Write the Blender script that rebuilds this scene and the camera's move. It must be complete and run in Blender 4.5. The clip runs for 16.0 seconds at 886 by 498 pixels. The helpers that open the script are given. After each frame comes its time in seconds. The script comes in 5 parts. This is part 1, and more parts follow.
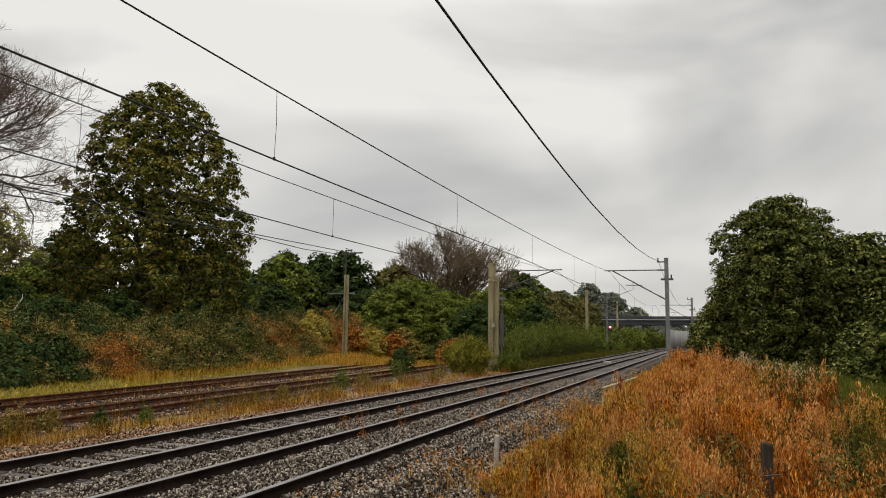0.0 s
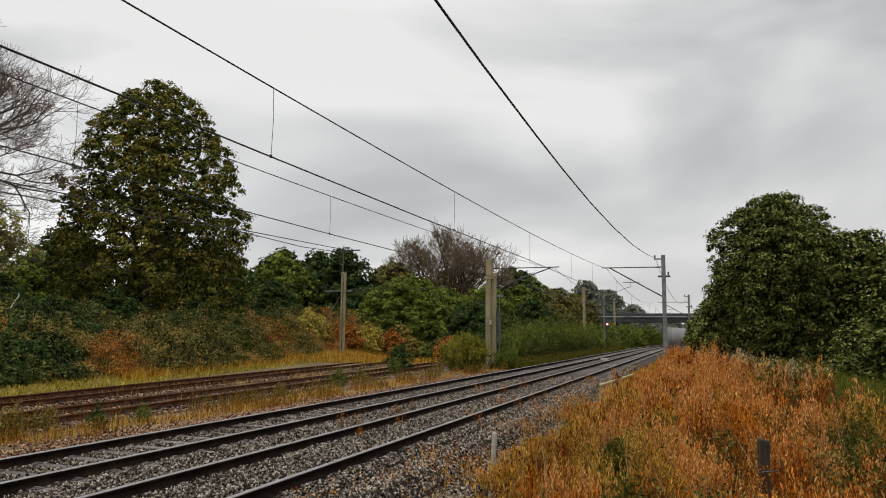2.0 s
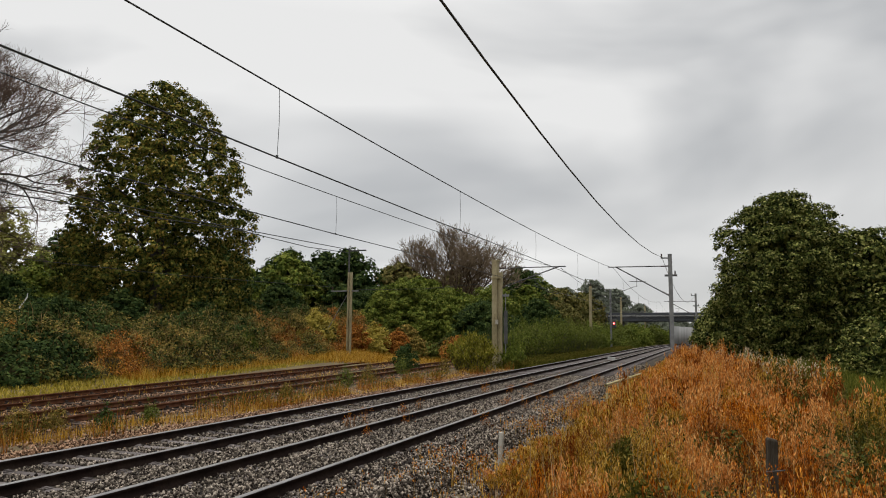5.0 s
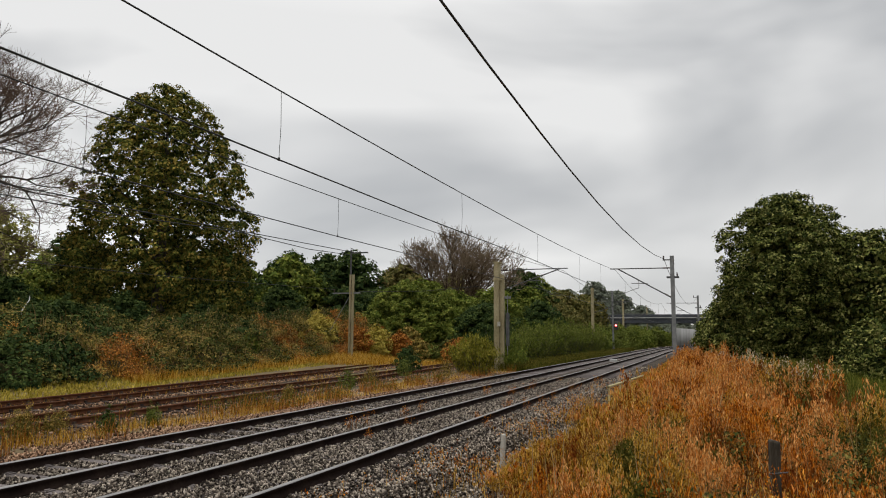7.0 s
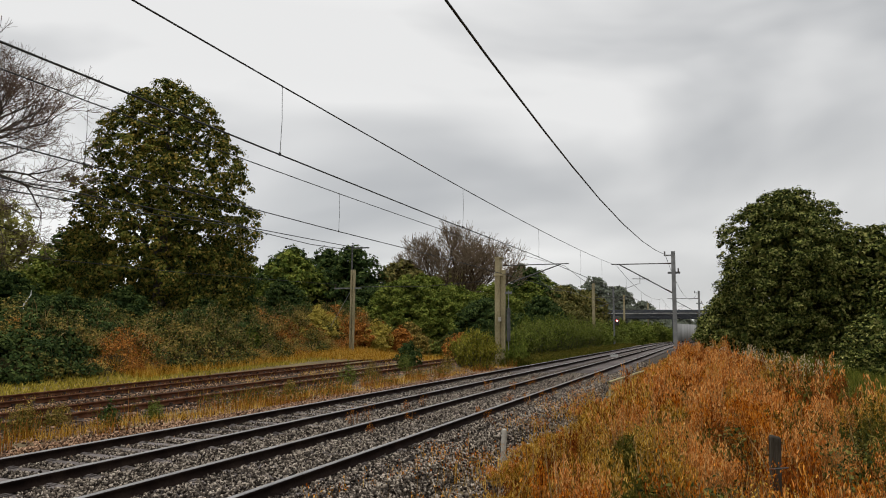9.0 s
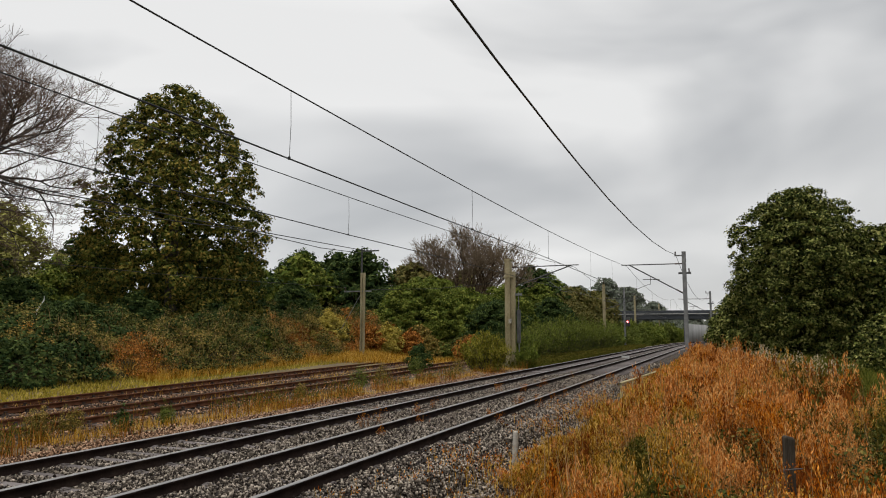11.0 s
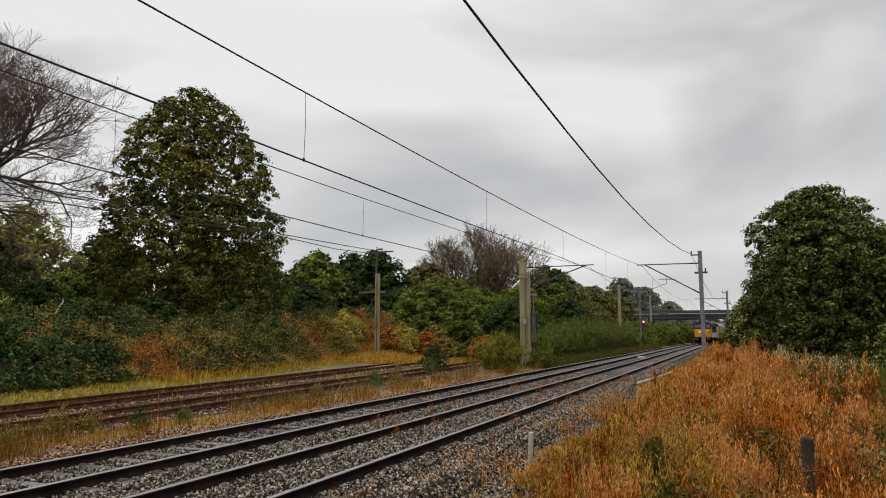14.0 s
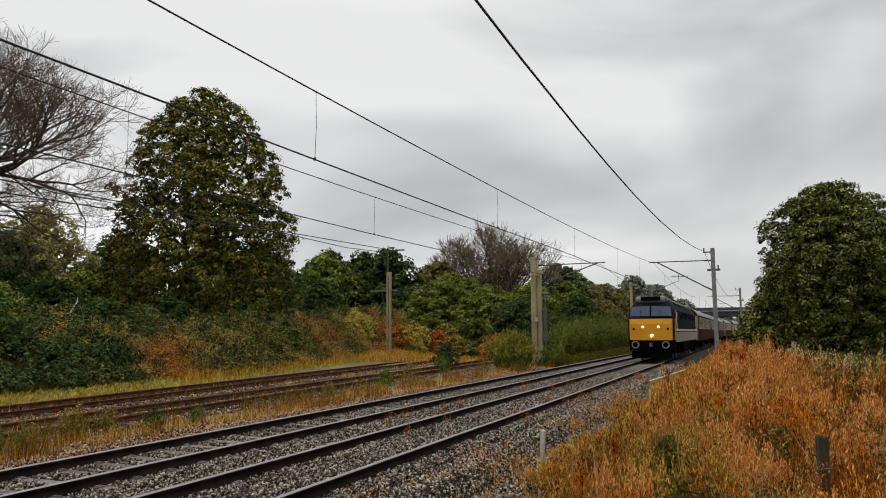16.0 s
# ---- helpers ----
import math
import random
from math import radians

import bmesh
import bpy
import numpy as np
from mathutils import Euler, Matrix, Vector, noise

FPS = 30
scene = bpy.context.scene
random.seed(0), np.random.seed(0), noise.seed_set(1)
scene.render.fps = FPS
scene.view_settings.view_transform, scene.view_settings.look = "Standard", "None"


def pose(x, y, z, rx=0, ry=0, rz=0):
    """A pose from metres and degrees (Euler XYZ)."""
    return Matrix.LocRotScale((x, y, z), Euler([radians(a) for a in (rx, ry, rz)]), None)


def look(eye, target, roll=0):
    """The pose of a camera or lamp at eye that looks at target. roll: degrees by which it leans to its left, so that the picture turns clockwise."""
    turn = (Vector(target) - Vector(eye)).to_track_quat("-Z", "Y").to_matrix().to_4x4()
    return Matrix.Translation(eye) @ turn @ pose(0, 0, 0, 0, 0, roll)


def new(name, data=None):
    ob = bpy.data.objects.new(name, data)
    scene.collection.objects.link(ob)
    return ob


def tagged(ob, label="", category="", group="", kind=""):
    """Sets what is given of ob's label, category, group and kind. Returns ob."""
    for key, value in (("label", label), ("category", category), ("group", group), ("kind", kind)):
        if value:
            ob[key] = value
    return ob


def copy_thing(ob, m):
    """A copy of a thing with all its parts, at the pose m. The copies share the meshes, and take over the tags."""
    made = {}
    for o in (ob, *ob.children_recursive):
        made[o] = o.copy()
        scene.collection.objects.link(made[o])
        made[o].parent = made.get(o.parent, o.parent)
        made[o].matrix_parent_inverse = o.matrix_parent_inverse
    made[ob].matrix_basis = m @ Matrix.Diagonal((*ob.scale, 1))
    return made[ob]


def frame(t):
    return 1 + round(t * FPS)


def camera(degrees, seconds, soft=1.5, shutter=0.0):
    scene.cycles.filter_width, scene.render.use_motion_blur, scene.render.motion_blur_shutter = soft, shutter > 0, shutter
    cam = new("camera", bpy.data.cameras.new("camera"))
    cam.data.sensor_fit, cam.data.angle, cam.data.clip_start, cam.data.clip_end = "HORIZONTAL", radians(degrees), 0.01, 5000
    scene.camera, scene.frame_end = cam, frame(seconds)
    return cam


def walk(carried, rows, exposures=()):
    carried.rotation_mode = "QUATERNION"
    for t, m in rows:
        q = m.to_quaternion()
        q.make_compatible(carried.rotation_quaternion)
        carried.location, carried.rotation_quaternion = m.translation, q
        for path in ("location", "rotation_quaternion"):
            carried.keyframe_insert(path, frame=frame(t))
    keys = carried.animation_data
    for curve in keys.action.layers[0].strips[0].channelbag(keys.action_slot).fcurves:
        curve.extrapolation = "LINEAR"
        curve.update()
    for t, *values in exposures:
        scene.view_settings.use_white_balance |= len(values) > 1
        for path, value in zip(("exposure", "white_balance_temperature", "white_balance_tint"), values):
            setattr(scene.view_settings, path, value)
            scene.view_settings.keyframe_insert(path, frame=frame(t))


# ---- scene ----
# ---------------------------------------------------------------- camera
EYE = (0.0, 0.0, 1.82)
PATH = [
    (0, 19.872, 7.038, -0.683),
    (0.5, 19.796, 6.977, -0.708),
    (1, 19.622, 6.961, -0.629),
    (1.5, 19.604, 6.965, -0.603),
    (2, 19.661, 6.829, -0.595),
    (2.5, 19.699, 6.831, -0.574),
    (3, 19.792, 6.826, -0.599),
    (3.5, 19.826, 6.761, -0.508),
    (4, 20.065, 6.713, -0.499),
    (6.5, 20.251, 6.977, -0.416),
    (7, 20.323, 6.974, -0.383),
    (7.5, 20.206, 6.924, -0.478),
    (8, 20.195, 6.752, -0.434),
    (8.5, 20.245, 6.632, -0.357),
    (9, 20.402, 6.590, -0.453),
    (11.5, 21.529, 6.873, 0.033),
    (12, 21.869, 6.940, -0.015),
    (12.5, 22.153, 6.879, 0.000),
    (13, 22.384, 6.847, 0.095),
    (13.5, 22.325, 6.802, 0.127),
    (14, 22.405, 6.818, 0.096),
    (14.5, 22.471, 6.803, 0.133),
    (15, 22.728, 6.706, 0.202),
    (15.5, 22.981, 6.723, 0.260),
    (16, 23.324, 6.683, 0.245),
]
cam = camera(63.8, 16.0, soft=1.0)
walk(cam, [(t, pose(*EYE, 90 + up, lean, turn)) for t, turn, up, lean in PATH],
     exposures=[(0.0, 0.02, 7050, 10), (1.0, 0.02, 6780, 10), (16.0, 0.02, 6720, 10)])

# ---------------------------------------------------------------- world and sun
world = bpy.data.worlds.new("overcast_sky")
scene.world = world
world.use_nodes = True
wn, wl = world.node_tree.nodes, world.node_tree.links
wn.clear()
w_out = wn.new("ShaderNodeOutputWorld")
w_mix = wn.new("ShaderNodeMixShader")
w_mix.inputs[0].default_value = 0.94
w_clear = wn.new("ShaderNodeBackground")
w_clear.inputs[1].default_value = 0.1
w_sky = wn.new("ShaderNodeTexSky")
w_sky.sky_type, w_sky.sun_disc = "NISHITA", False
w_sky.sun_elevation, w_sky.sun_rotation = radians(70), radians(-62)
w_cloud = wn.new("ShaderNodeBackground")
w_cloud.inputs[1].default_value = 1.0
w_co = wn.new("ShaderNodeTexCoord")
w_map = wn.new("ShaderNodeMapping")
w_map.inputs["Scale"].default_value = (1.0, 1.0, 2.2)
w_map.inputs["Location"].default_value = (0.35, 0.1, 1.12)
w_noise = wn.new("ShaderNodeTexNoise")
w_noise.inputs["Scale"].default_value = 1.5
w_noise.inputs["Detail"].default_value = 4.5
w_noise.inputs["Roughness"].default_value = 0.46
w_noise.inputs["Distortion"].default_value = 0.35
w_ramp = wn.new("ShaderNodeValToRGB")
w_ramp.color_ramp.elements[0].position, w_ramp.color_ramp.elements[0].color = 0.40, (0.45, 0.47, 0.495, 1)
w_ramp.color_ramp.elements[1].position, w_ramp.color_ramp.elements[1].color = 0.55, (0.82, 0.835, 0.85, 1)
wl.new(w_co.outputs["Generated"], w_map.inputs["Vector"])
wl.new(w_map.outputs["Vector"], w_noise.inputs["Vector"])
wl.new(w_noise.outputs["Fac"], w_ramp.inputs["Fac"])
w_sep = wn.new("ShaderNodeSeparateXYZ")
w_zen = wn.new("ShaderNodeMapRange")
for key, value in (("From Min", 0.42), ("From Max", 1.0), ("To Min", 1.0), ("To Max", 2.5)):
    w_zen.inputs[key].default_value = value
wl.new(w_co.outputs["Generated"], w_sep.inputs[0])
wl.new(w_sep.outputs["Z"], w_zen.inputs["Value"])
# the cloud thins out low towards -x, the side of the sun, and thickens low towards +x
w_low, w_side = wn.new("ShaderNodeMapRange"), wn.new("ShaderNodeMapRange")
for node, row in ((w_low, (0.04, 0.34, 1.0, 0.0)), (w_side, (-0.5, 0.06, -0.16, 0.10))):
    for key, value in zip(("From Min", "From Max", "To Min", "To Max"), row):
        node.inputs[key].default_value = value
w_dim, w_rest, w_gain = (wn.new("ShaderNodeMath") for i in range(3))
w_dim.operation, w_rest.operation, w_gain.operation = "MULTIPLY", "SUBTRACT", "MULTIPLY"
w_rest.inputs[0].default_value = 1.0
wl.new(w_sep.outputs["Z"], w_low.inputs["Value"])
wl.new(w_sep.outputs["X"], w_side.inputs["Value"])
wl.new(w_low.outputs["Result"], w_dim.inputs[0])
wl.new(w_side.outputs["Result"], w_dim.inputs[1])
wl.new(w_dim.outputs[0], w_rest.inputs[1])
wl.new(w_zen.outputs["Result"], w_gain.inputs[0])
wl.new(w_rest.outputs[0], w_gain.inputs[1])
wl.new(w_gain.outputs[0], w_cloud.inputs["Strength"])
wl.new(w_ramp.outputs["Color"], w_cloud.inputs["Color"])
wl.new(w_sky.outputs["Color"], w_clear.inputs["Color"])
wl.new(w_clear.outputs[0], w_mix.inputs[1])
wl.new(w_cloud.outputs[0], w_mix.inputs[2])
wl.new(w_mix.outputs[0], w_out.inputs["Surface"])

sun_data = bpy.data.lights.new("sun", "SUN")
sun_data.energy, sun_data.angle, sun_data.color = 1.5, radians(22), (1.0, 0.96, 0.9)
sun = new("sun", sun_data)
sun.matrix_world = look((-26, -14, 85), (0, 0, 0))


# ---------------------------------------------------------------- materials
def mat(name, stops, scale=6.0, rough=0.8, metal=0.0, bump=0.15, fine=60.0, spread=0.0, through_light=0.0, spec=0.3, island=0.0, stretch=(1, 1, 1)):
    """A surface whose colour runs through stops by noise at two scales; island: share of the colour that each loose piece draws for itself."""
    m = bpy.data.materials.new(name)
    m.use_nodes = True
    n, l = m.node_tree.nodes, m.node_tree.links
    n.clear()
    out = n.new("ShaderNodeOutputMaterial")
    bsdf = n.new("ShaderNodeBsdfPrincipled")
    bsdf.inputs["Roughness"].default_value = rough
    bsdf.inputs["Metallic"].default_value = metal
    bsdf.inputs["Specular IOR Level"].default_value = spec
    co = n.new("ShaderNodeTexCoord")
    mp = n.new("ShaderNodeMapping")
    mp.inputs["Scale"].default_value = stretch
    l.new(co.outputs["Object"], mp.inputs["Vector"])
    big, small = n.new("ShaderNodeTexNoise"), n.new("ShaderNodeTexNoise")
    for node, s, d in ((big, scale, 3.0), (small, fine, 4.0)):
        node.inputs["Scale"].default_value = s
        node.inputs["Detail"].default_value = d
        l.new(mp.outputs["Vector"], node.inputs["Vector"])
    mix = n.new("ShaderNodeMath")
    mix.operation = "MULTIPLY_ADD"
    mix.inputs[1].default_value = 0.35
    l.new(small.outputs["Fac"], mix.inputs[0])
    half = n.new("ShaderNodeMath")
    half.operation = "MULTIPLY"
    half.inputs[1].default_value = 0.65
    l.new(big.outputs["Fac"], half.inputs[0])
    l.new(half.outputs[0], mix.inputs[2])
    value = mix.outputs[0]
    if island or spread:
        geo = n.new("ShaderNodeNewGeometry" if island else "ShaderNodeObjectInfo")
        source = geo.outputs["Random Per Island"] if island else geo.outputs["Random"]
        share = island or spread
        a, b = n.new("ShaderNodeMath"), n.new("ShaderNodeMath")
        a.operation, b.operation = "MULTIPLY", "MULTIPLY_ADD"
        a.inputs[1].default_value = share
        l.new(source, a.inputs[0])
        b.inputs[1].default_value = 1.0 - share
        l.new(value, b.inputs[0])
        l.new(a.outputs[0], b.inputs[2])
        value = b.outputs[0]
    ramp = n.new("ShaderNodeValToRGB")
    els = ramp.color_ramp.elements
    while len(els) < len(stops):
        els.new(0.5)
    lo, hi = (0.30, 0.70) if not island else (0.5 - 0.10 - island * 0.30, 0.5 + 0.10 + island * 0.30)
    for i, c in enumerate(stops):
        els[i].position = lo + (hi - lo) * i / (len(stops) - 1)
        els[i].color = (*c, 1)
    l.new(value, ramp.inputs["Fac"])
    l.new(ramp.outputs["Color"], bsdf.inputs["Base Color"])
    if bump:
        bp = n.new("ShaderNodeBump")
        bp.inputs["Strength"].default_value = bump
        bp.inputs["Distance"].default_value = 0.02
        l.new(small.outputs["Fac"], bp.inputs["Height"])
        l.new(bp.outputs["Normal"], bsdf.inputs["Normal"])
    surface = bsdf.outputs[0]
    if through_light:
        tr = n.new("ShaderNodeBsdfTranslucent")
        l.new(ramp.outputs["Color"], tr.inputs["Color"])
        ms = n.new("ShaderNodeMixShader")
        ms.inputs[0].default_value = through_light
        l.new(surface, ms.inputs[1])
        l.new(tr.outputs[0], ms.inputs[2])
        surface = ms.outputs[0]
    l.new(surface, out.inputs["Surface"])
    return m


def leafmat(name, *stops, island=0.4, scale=0.8):
    return mat(name, stops, scale=scale, fine=3.0, rough=0.75, bump=0, through_light=0.12, island=island, spec=0.04)


def glowmat(name, color, strength):
    m = bpy.data.materials.new(name)
    m.use_nodes = True
    b = m.node_tree.nodes["Principled BSDF"]
    b.inputs["Base Color"].default_value = (*color, 1)
    b.inputs["Emission Color"].default_value = (*color, 1)
    b.inputs["Emission Strength"].default_value = strength
    return m


SOIL = mat("soil_and_grass", [(0.06, 0.040, 0.018), (0.12, 0.085, 0.034), (0.18, 0.145, 0.05)], scale=0.5, fine=9, bump=0.6)
# litter colour darkened to hold the shade deep under the brambles
SHADED_LITTER = mat("shaded_leaf_litter", [(0.012, 0.012, 0.005), (0.03, 0.026, 0.010), (0.06, 0.045, 0.018)], scale=2, fine=18, bump=1.0, spec=0.02)
BALLAST_BED = mat("ballast_bed", [(0.008, 0.006, 0.005), (0.032, 0.025, 0.020), (0.085, 0.069, 0.055), (0.15, 0.125, 0.10)], scale=16, fine=34, bump=1.0, spec=0.05)
STONES = mat("ballast_stone", [(0.012, 0.0085, 0.0065), (0.053, 0.042, 0.033), (0.165, 0.136, 0.108), (0.42, 0.36, 0.295)], scale=0.6, fine=30, bump=0.3, island=0.75, spec=0.1)
STONES_RUSTY = mat("rusty_ballast_stone", [(0.028, 0.0135, 0.007), (0.115, 0.062, 0.034), (0.285, 0.165, 0.10), (0.50, 0.325, 0.21)], scale=0.6, fine=30, bump=0.3, island=0.75, spec=0.1)
CONCRETE_SLEEPER = mat("sleeper_concrete", [(0.075, 0.064, 0.060), (0.12, 0.104, 0.10), (0.17, 0.15, 0.145)], scale=4, fine=40, spread=0.35, spec=0.1)
TIMBER_SLEEPER = mat("sleeper_timber", [(0.022, 0.015, 0.012), (0.045, 0.031, 0.024), (0.08, 0.058, 0.046)], scale=5, fine=50, spread=0.4, spec=0.1)
RAIL_SIDE = mat("rail_web_rust", [(0.008, 0.005, 0.004), (0.016, 0.010, 0.008), (0.03, 0.02, 0.015)], scale=3, fine=40, rough=0.9, spec=0.05)
RAIL_HEAD = mat("rail_head_steel", [(0.20, 0.19, 0.185), (0.34, 0.33, 0.325)], scale=2, fine=30, rough=0.42, metal=0.7, bump=0.05)
RAIL_RUSTY = mat("siding_rail_rust", [(0.045, 0.016, 0.008), (0.09, 0.036, 0.018), (0.15, 0.07, 0.04)], scale=3, fine=40, rough=0.9, spec=0.05)
STEEL = mat("galvanised_steel", [(0.12, 0.124, 0.124), (0.19, 0.194, 0.194), (0.27, 0.274, 0.27)], scale=2.5, fine=30, rough=0.6, metal=0.3)
STEEL_DARK = mat("weathered_steel", [(0.05, 0.05, 0.05), (0.09, 0.09, 0.088), (0.13, 0.13, 0.125)], scale=4, fine=40, rough=0.65, metal=0.3)
WIRE = mat("copper_wire_weathered", [(0.025, 0.026, 0.026), (0.05, 0.052, 0.05)], scale=3, fine=30, rough=0.6, metal=0.4, bump=0)
PORCELAIN = mat("brown_porcelain", [(0.05, 0.03, 0.025), (0.09, 0.055, 0.045)], scale=8, fine=50, rough=0.25)
CONCRETE = mat("mast_concrete", [(0.15, 0.125, 0.065), (0.30, 0.255, 0.15), (0.44, 0.385, 0.25)], scale=1.6, fine=22, stretch=(1, 1, 0.35), spec=0.1)
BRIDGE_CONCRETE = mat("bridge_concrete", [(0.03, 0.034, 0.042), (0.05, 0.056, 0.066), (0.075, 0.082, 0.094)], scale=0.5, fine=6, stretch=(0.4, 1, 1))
PALE_CONCRETE = mat("pale_concrete", [(0.36, 0.36, 0.34), (0.5, 0.5, 0.48)], scale=1, fine=12)
WALL_GREY = mat("grey_wall_concrete", [(0.17, 0.17, 0.165), (0.25, 0.25, 0.245), (0.32, 0.32, 0.31)], scale=0.4, fine=6, stretch=(1, 1, 0.4))
WHITE_PAINT = mat("white_painted_concrete", [(0.22, 0.20, 0.16), (0.38, 0.36, 0.31), (0.52, 0.50, 0.45)], scale=9, fine=50)
OLD_WOOD = mat("grey_old_wood", [(0.02, 0.016, 0.011), (0.045, 0.037, 0.027), (0.085, 0.072, 0.055)], scale=8, fine=40, stretch=(3, 3, 0.4), spec=0.1)
YELLOW_RAIL = mat("faded_yellow_paint", [(0.30, 0.24, 0.09), (0.44, 0.37, 0.18), (0.52, 0.47, 0.30)], scale=3, fine=30, rough=0.6)
BARK = mat("bark", [(0.028, 0.022, 0.017), (0.055, 0.045, 0.036), (0.09, 0.078, 0.065)], scale=2, fine=16, bump=0.5)
TWIG = mat("bare_twigs", [(0.06, 0.046, 0.034), (0.10, 0.078, 0.06), (0.145, 0.115, 0.09)], scale=1.2, fine=10, bump=0, spec=0.03)

FINE_TWIG = mat("fine_reddish_twigs", [(0.075, 0.050, 0.038), (0.13, 0.09, 0.07), (0.20, 0.145, 0.11)], scale=1.2, fine=10, bump=0, spec=0.03)
PALE_TWIG = mat("pale_bare_twigs", [(0.11, 0.082, 0.055), (0.18, 0.135, 0.09), (0.26, 0.20, 0.14)], scale=1.2, fine=10, bump=0, spec=0.03)
BROWN_WOOD = mat("brown_branch_bark", [(0.05, 0.036, 0.025), (0.09, 0.065, 0.045), (0.14, 0.105, 0.075)], scale=1.5, fine=12, bump=0.2, spec=0.03)

LIME_LEAF = leafmat("lime_leaf", (0.013, 0.022, 0.006), (0.053, 0.072, 0.014), (0.16, 0.158, 0.030), (0.36, 0.25, 0.055), island=0.4, scale=0.5)
DARK_LEAF = leafmat("dark_green_leaf", (0.010, 0.022, 0.007), (0.032, 0.055, 0.015), (0.095, 0.125, 0.034))
OLIVE_PALE = leafmat("pale_olive_leaf", (0.14, 0.145, 0.030), (0.27, 0.26, 0.065), (0.40, 0.375, 0.13))
MID_LEAF = leafmat("mid_green_leaf", (0.032, 0.052, 0.009), (0.108, 0.142, 0.022), (0.24, 0.25, 0.05))
LIGHT_LEAF = leafmat("light_green_leaf", (0.040, 0.058, 0.012), (0.105, 0.130, 0.024), (0.20, 0.215, 0.050))
SALLOW_LEAF = leafmat("right_tree_leaf", (0.008, 0.014, 0.004), (0.033, 0.048, 0.011), (0.13, 0.148, 0.033), (0.35, 0.335, 0.115), island=0.45)
OLIVE_LEAF = leafmat("olive_autumn_leaf", (0.060, 0.056, 0.013), (0.19, 0.148, 0.034), (0.38, 0.25, 0.068), island=0.5)
# distance haze is mixed into this leaf colour, paler and greyer than near leaves
HAZE_LEAF = leafmat("distant_leaf_haze_tint", (0.125, 0.145, 0.11), (0.16, 0.18, 0.135), (0.20, 0.215, 0.165), island=0.25)
WOOD_OLIVE = leafmat("olive_wood_leaf", (0.048, 0.054, 0.015), (0.125, 0.118, 0.034), (0.235, 0.185, 0.062))
BRAMBLE_LEAF = leafmat("bramble_leaf", (0.008, 0.014, 0.004), (0.036, 0.048, 0.011), (0.11, 0.112, 0.026), (0.25, 0.175, 0.048), island=0.45, scale=0.8)
RUST_LEAF = leafmat("rusty_bracken", (0.10, 0.032, 0.007), (0.29, 0.105, 0.019), (0.50, 0.225, 0.048), island=0.6)
YELLOW_LEAF = leafmat("yellow_bush_leaf", (0.223, 0.188, 0.035), (0.378, 0.301, 0.052), (0.515, 0.412, 0.103))
RUST_WEED = leafmat("rust_weed_heads", (0.10, 0.018, 0.002), (0.41, 0.096, 0.005), (0.68, 0.225, 0.015), (0.84, 0.44, 0.085), island=0.45, scale=1.2)
STRAW = leafmat("straw_grass", (0.09, 0.040, 0.003), (0.35, 0.170, 0.013), (0.60, 0.345, 0.045), (0.78, 0.53, 0.15), island=0.4, scale=1.2)
GREEN_GRASS = leafmat("green_grass", (0.028, 0.042, 0.006), (0.078, 0.095, 0.013), (0.18, 0.165, 0.03), island=0.5)
WILLOW_LEAF = leafmat("willow_leaf", (0.040, 0.060, 0.010), (0.122, 0.152, 0.026), (0.24, 0.25, 0.058), island=0.4)
YOUNG_WILLOW = leafmat("young_willow_leaf", (0.08, 0.085, 0.010), (0.20, 0.19, 0.024), (0.35, 0.30, 0.055), island=0.4)
WEED_LEAF = leafmat("nettle_leaf", (0.030, 0.034, 0.005), (0.095, 0.088, 0.014), (0.21, 0.165, 0.035), island=0.5, scale=1.5)
VERGE_GRASS = leafmat("verge_grass", (0.18, 0.150, 0.018), (0.385, 0.31, 0.046), (0.58, 0.44, 0.10), island=0.5, scale=0.25)
RUST_STALK = leafmat("rust_weed_stalk", (0.03, 0.010, 0.003), (0.10, 0.034, 0.008), (0.20, 0.08, 0.02), (0.34, 0.19, 0.07), island=0.5, scale=0.9)
DEAD_STEM = leafmat("dead_stem", (0.10, 0.060, 0.022), (0.24, 0.155, 0.062), (0.44, 0.31, 0.145))
DOCK = leafmat("dark_red_dock", (0.07, 0.015, 0.003), (0.19, 0.048, 0.008), (0.34, 0.11, 0.018))
PALE_HEAD = leafmat("pale_pinkish_heads", (0.27, 0.066, 0.010), (0.68, 0.255, 0.052), (0.88, 0.52, 0.19), island=0.45, scale=1.2)
FLUFF = leafmat("seed_fluff", (0.36, 0.28, 0.17), (0.58, 0.49, 0.34))


# ---------------------------------------------------------------- mesh helpers
def mesh_from(name, verts, faces):
    """A mesh from arrays; faces is n x 3 or n x 4."""
    verts, faces = np.asarray(verts, dtype=np.float32), np.asarray(faces, dtype=np.int32)
    k = faces.shape[1]
    me = bpy.data.meshes.new(name)
    me.vertices.add(len(verts))
    me.vertices.foreach_set("co", verts.ravel())
    me.loops.add(faces.size)
    me.loops.foreach_set("vertex_index", faces.ravel())
    me.polygons.add(len(faces))
    me.polygons.foreach_set("loop_start", np.arange(0, faces.size, k, dtype=np.int32))
    me.update(calc_edges=True)
    me.validate()
    return me


def put(name, me, material, parent=None, m=None, label=""):
    ob = new(name, me)
    if material is not None and not me.materials:
        me.materials.append(material)
    if parent is not None:
        ob.parent = parent
    if m is not None:
        ob.matrix_basis = m
    if label:
        tagged(ob, label)
    return ob


